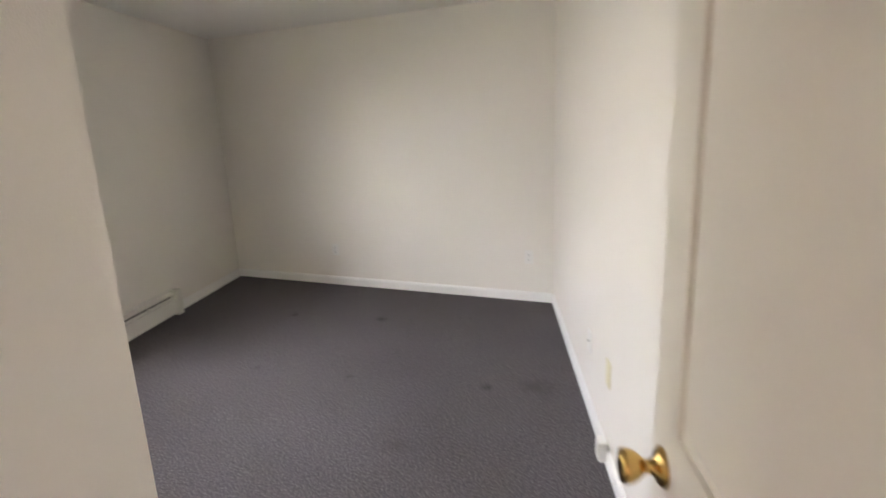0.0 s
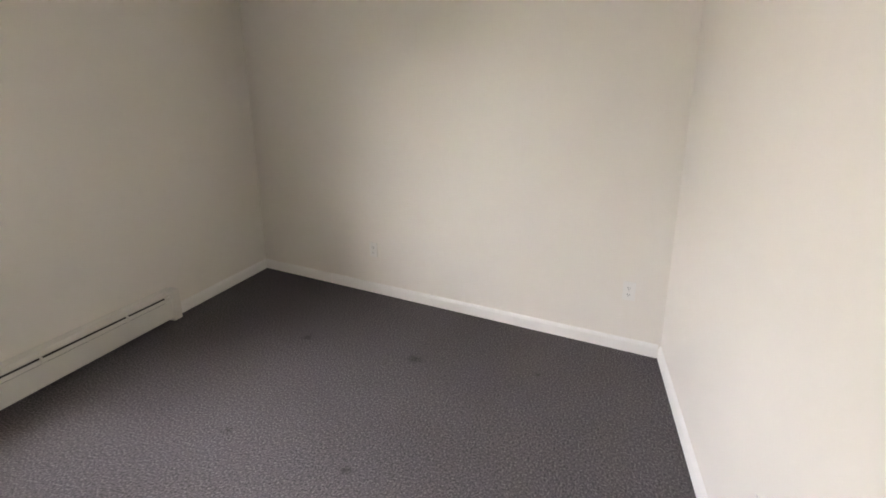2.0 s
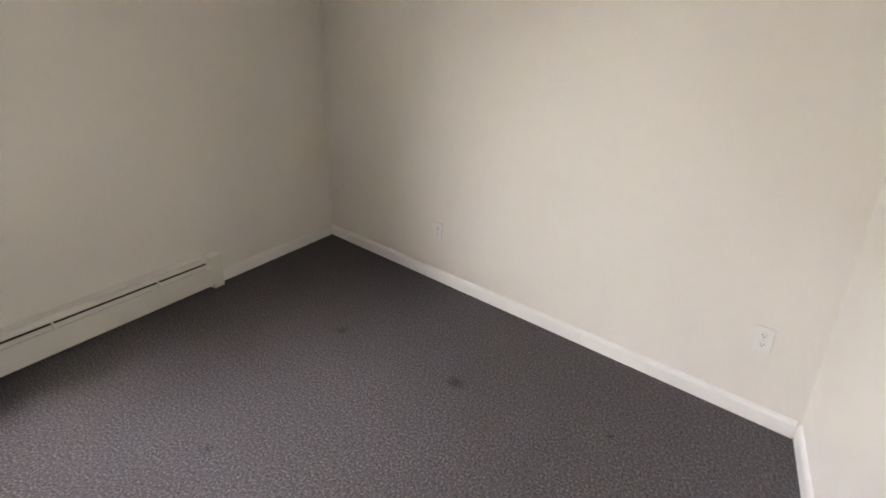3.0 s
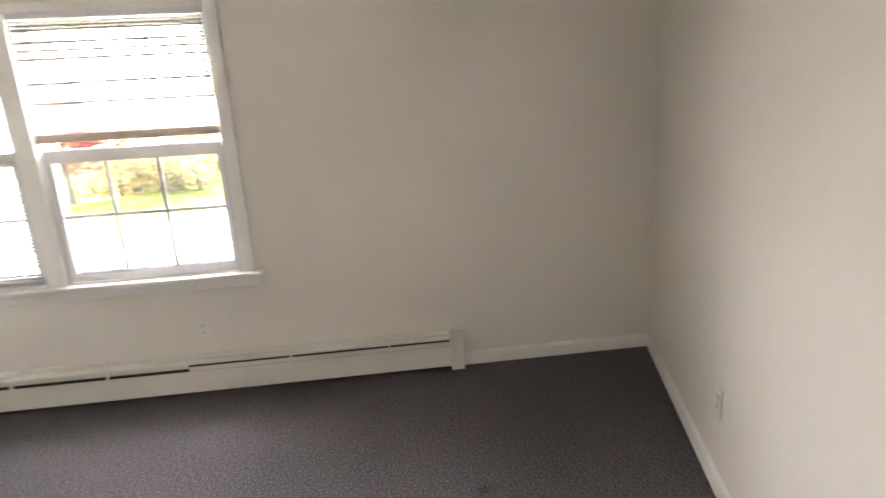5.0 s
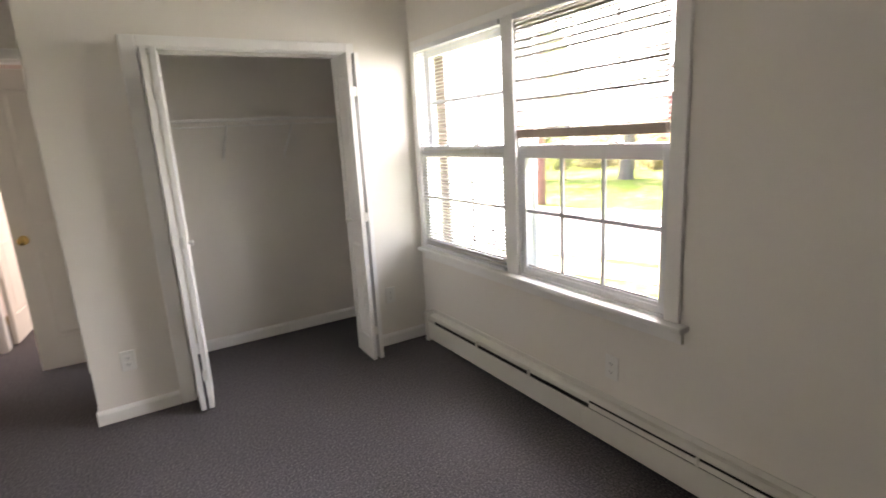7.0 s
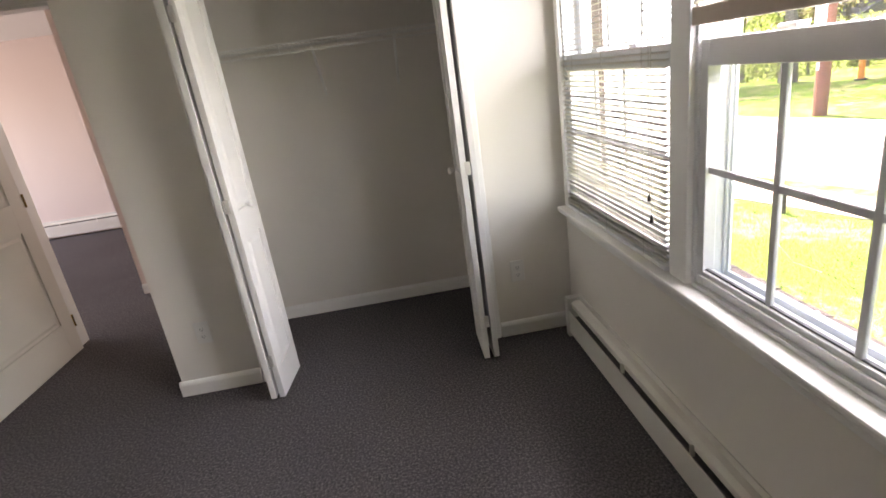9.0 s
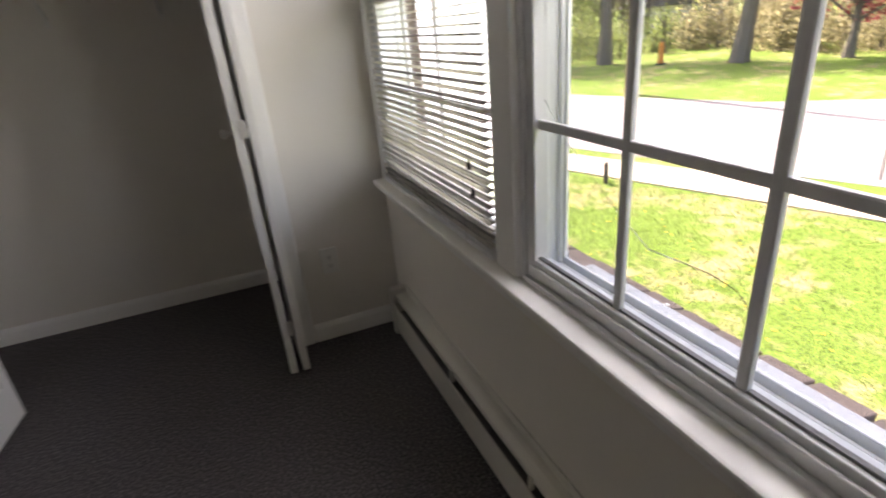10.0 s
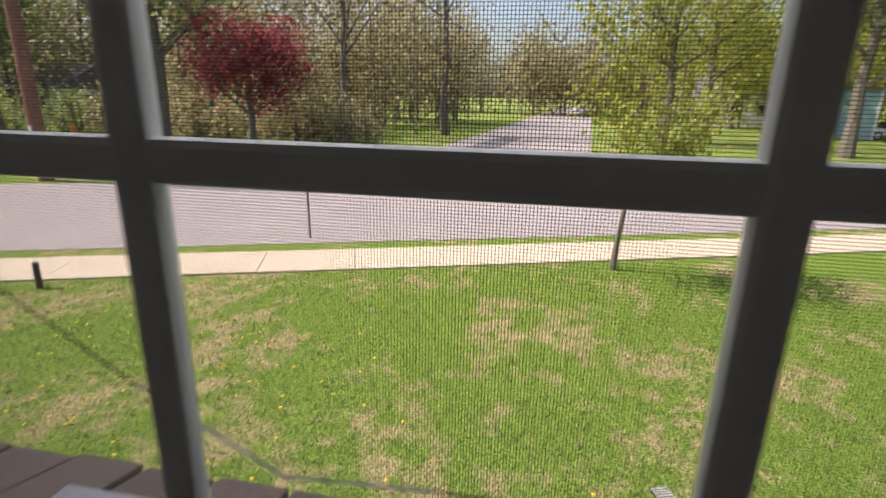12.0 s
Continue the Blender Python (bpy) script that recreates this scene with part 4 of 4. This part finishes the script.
part("rod", tube(bmesh.new(), (0, 0, -0.02), (0.02, -0.02, 1.75), 0.022, 0.018, 8), STAKE, st)
st = thing("short_post", "short dark wooden post on the lawn", "post", at=pose(-5.5, -5.2, GZ))
part("shaft", tube(bmesh.new(), (0, 0, -0.02), (0, 0, 0.36), 0.045, 0.04, 10), STAKE, st)
part("cap", tube(bmesh.new(), (0, 0, 0.36), (0, 0, 0.385), 0.05, 0.02, 10), STAKE, st)


def house(at, turn, size, wall, label):
    w, d, h = size
    o = thing("house", label, "house", at=pose(*at, 0, 0, turn))
    part("wall", one_box((-w / 2, -d / 2, 0), (w / 2, d / 2, h)), wall, o)
    bm = bmesh.new()
    pts = [(-d / 2 - 0.3, h), (0, h + d * 0.33), (d / 2 + 0.3, h)]
    a = [bm.verts.new((-w / 2 - 0.3, y, z)) for y, z in pts]
    b = [bm.verts.new((w / 2 + 0.3, y, z)) for y, z in pts]
    for i in range(3):
        bm.faces.new((a[i], a[(i + 1) % 3], b[(i + 1) % 3], b[i]))
    bm.faces.new(a); bm.faces.new(b[::-1])
    bmesh.ops.recalc_face_normals(bm, faces=bm.faces)
    part("roof", bm, ROOF, o)
    for i in range(max(1, int(w / 2.6))):
        x = -w / 2 + 1.2 + i * 2.5
        for s in (-1, 1):
            f = part("window", one_box((x - 0.5, s * d / 2 - 0.03, h * 0.38), (x + 0.5, s * d / 2 + 0.03, h * 0.8)), SIDING, o)
            part("pane", one_box((x - 0.43, s * d / 2 - 0.04, h * 0.41), (x + 0.43, s * d / 2 + 0.04, h * 0.77)), WINGLASS, f)
    return o


# First house is added in place of the pale, water-like band behind the trees.
house((-38.0, -36.5, GZ), 70, (9, 6, 2.6), SIDING, "white single-storey house standing in for pale water behind the street trees")
house((-66, 24, GZ), 80, (10, 7, 3), SIDING, "white house far behind the corner trees")
shed = thing("shed", "small blue-grey shed at the street corner", "shed", at=pose(-48.0, 25.2, GZ, 0, 0, 80) @ Matrix.Scale(2.1, 4))
part("wall", one_box((-0.85, -0.8, 0), (0.85, 0.8, 1.75), 0.02), BLUEGREY, shed)
part("roof", one_box((-0.95, -0.9, 1.75), (0.95, 0.9, 1.85), 0.02), ROOF, shed)
part("trim_board", one_box((-0.9, -0.84, 0), (-0.82, 0.84, 1.74), 0.01), SIDING, shed)
part("trim_board", one_box((0.82, -0.84, 0), (0.9, 0.84, 1.74), 0.01), SIDING, shed)

car = thing("car", "white car parked beyond the corner", "car", at=pose(-47, 28.8, GZ, 0, 0, 75))
part("body", one_box((-2.1, -0.85, 0.3), (2.1, 0.85, 0.85), 0.12), CARPAINT, car)
part("cabin", one_box((-1.1, -0.72, 0.85), (1.2, 0.72, 1.4), 0.2), WINGLASS, car)
part("roof", one_box((-0.85, -0.66, 1.36), (0.95, 0.66, 1.43), 0.03), CARPAINT, car)
for x in (-1.3, 1.3):
    for s in (-1, 1):
        w = part("wheel", tube(bmesh.new(), (x, s * 0.68, 0.32), (x, s * 0.88, 0.32), 0.32, seg=20), TYRE, car)
        part("rim", tube(bmesh.new(), (x, s * 0.86, 0.32), (x, s * 0.89, 0.32), 0.19, seg=16), STEEL, w)

# lawn blades and dandelions
rnd = random.Random(77)
verts, faces = [], []
for _ in range(45000):
    x, y = -0.3 - 8.5 * rnd.random() ** 0.8, rnd.uniform(-7, 6.5)
    if (Vector((x, y, 0)) - W0).dot(across) > -0.05:
        continue
    a, h, w = rnd.uniform(0, 6.283), rnd.uniform(0.02, 0.055), rnd.uniform(0.004, 0.008)
    dx, dy = math.cos(a) * w, math.sin(a) * w
    k = len(verts)
    verts += [(x - dx, y - dy, GZ), (x + dx, y + dy, GZ), (x + rnd.uniform(-0.03, 0.03), y + rnd.uniform(-0.03, 0.03), GZ + h)]
    faces.append((k, k + 1, k + 2))
me = bpy.data.meshes.new("grass")
me.from_pydata(verts, [], faces)
me.materials.append(BLADE)
tagged(new("grass", me), "short green grass blades on the lawn", "grass", kind="stuff")
bm = bmesh.new()
for _ in range(150):
    x, y = rnd.uniform(-5.2, -1.5), rnd.gauss(-2.2, 1.6)
    bmesh.ops.create_icosphere(bm, subdivisions=1, radius=rnd.uniform(0.012, 0.02), matrix=pose(x, y, GZ + 0.05) @ Matrix.Diagonal((1, 1, 0.5, 1)))
tagged(new("dandelions", mesh_of("dandelions", bm, YELLOW)), "yellow dandelion heads scattered over the lawn", "dandelions", kind="stuff")

grate = thing("drain_grate", "small pale metal grate set in the lawn", "grate", at=pose(-3.1, 2.62, GZ, 0, 0, 20) @ Matrix.Scale(0.55, 4))
part("frame", one_box((-0.16, -0.12, 0), (0.16, 0.12, 0.03), 0.004), DARK, grate)
bar = mesh_of("bar", one_box((-0.01, -0.115, 0.03), (0.01, 0.115, 0.045), 0.002), STEEL)
for i in range(7):
    b = new("bar", bar)
    b.parent = grate
    b.location = (-0.132 + i * 0.044, 0, 0)
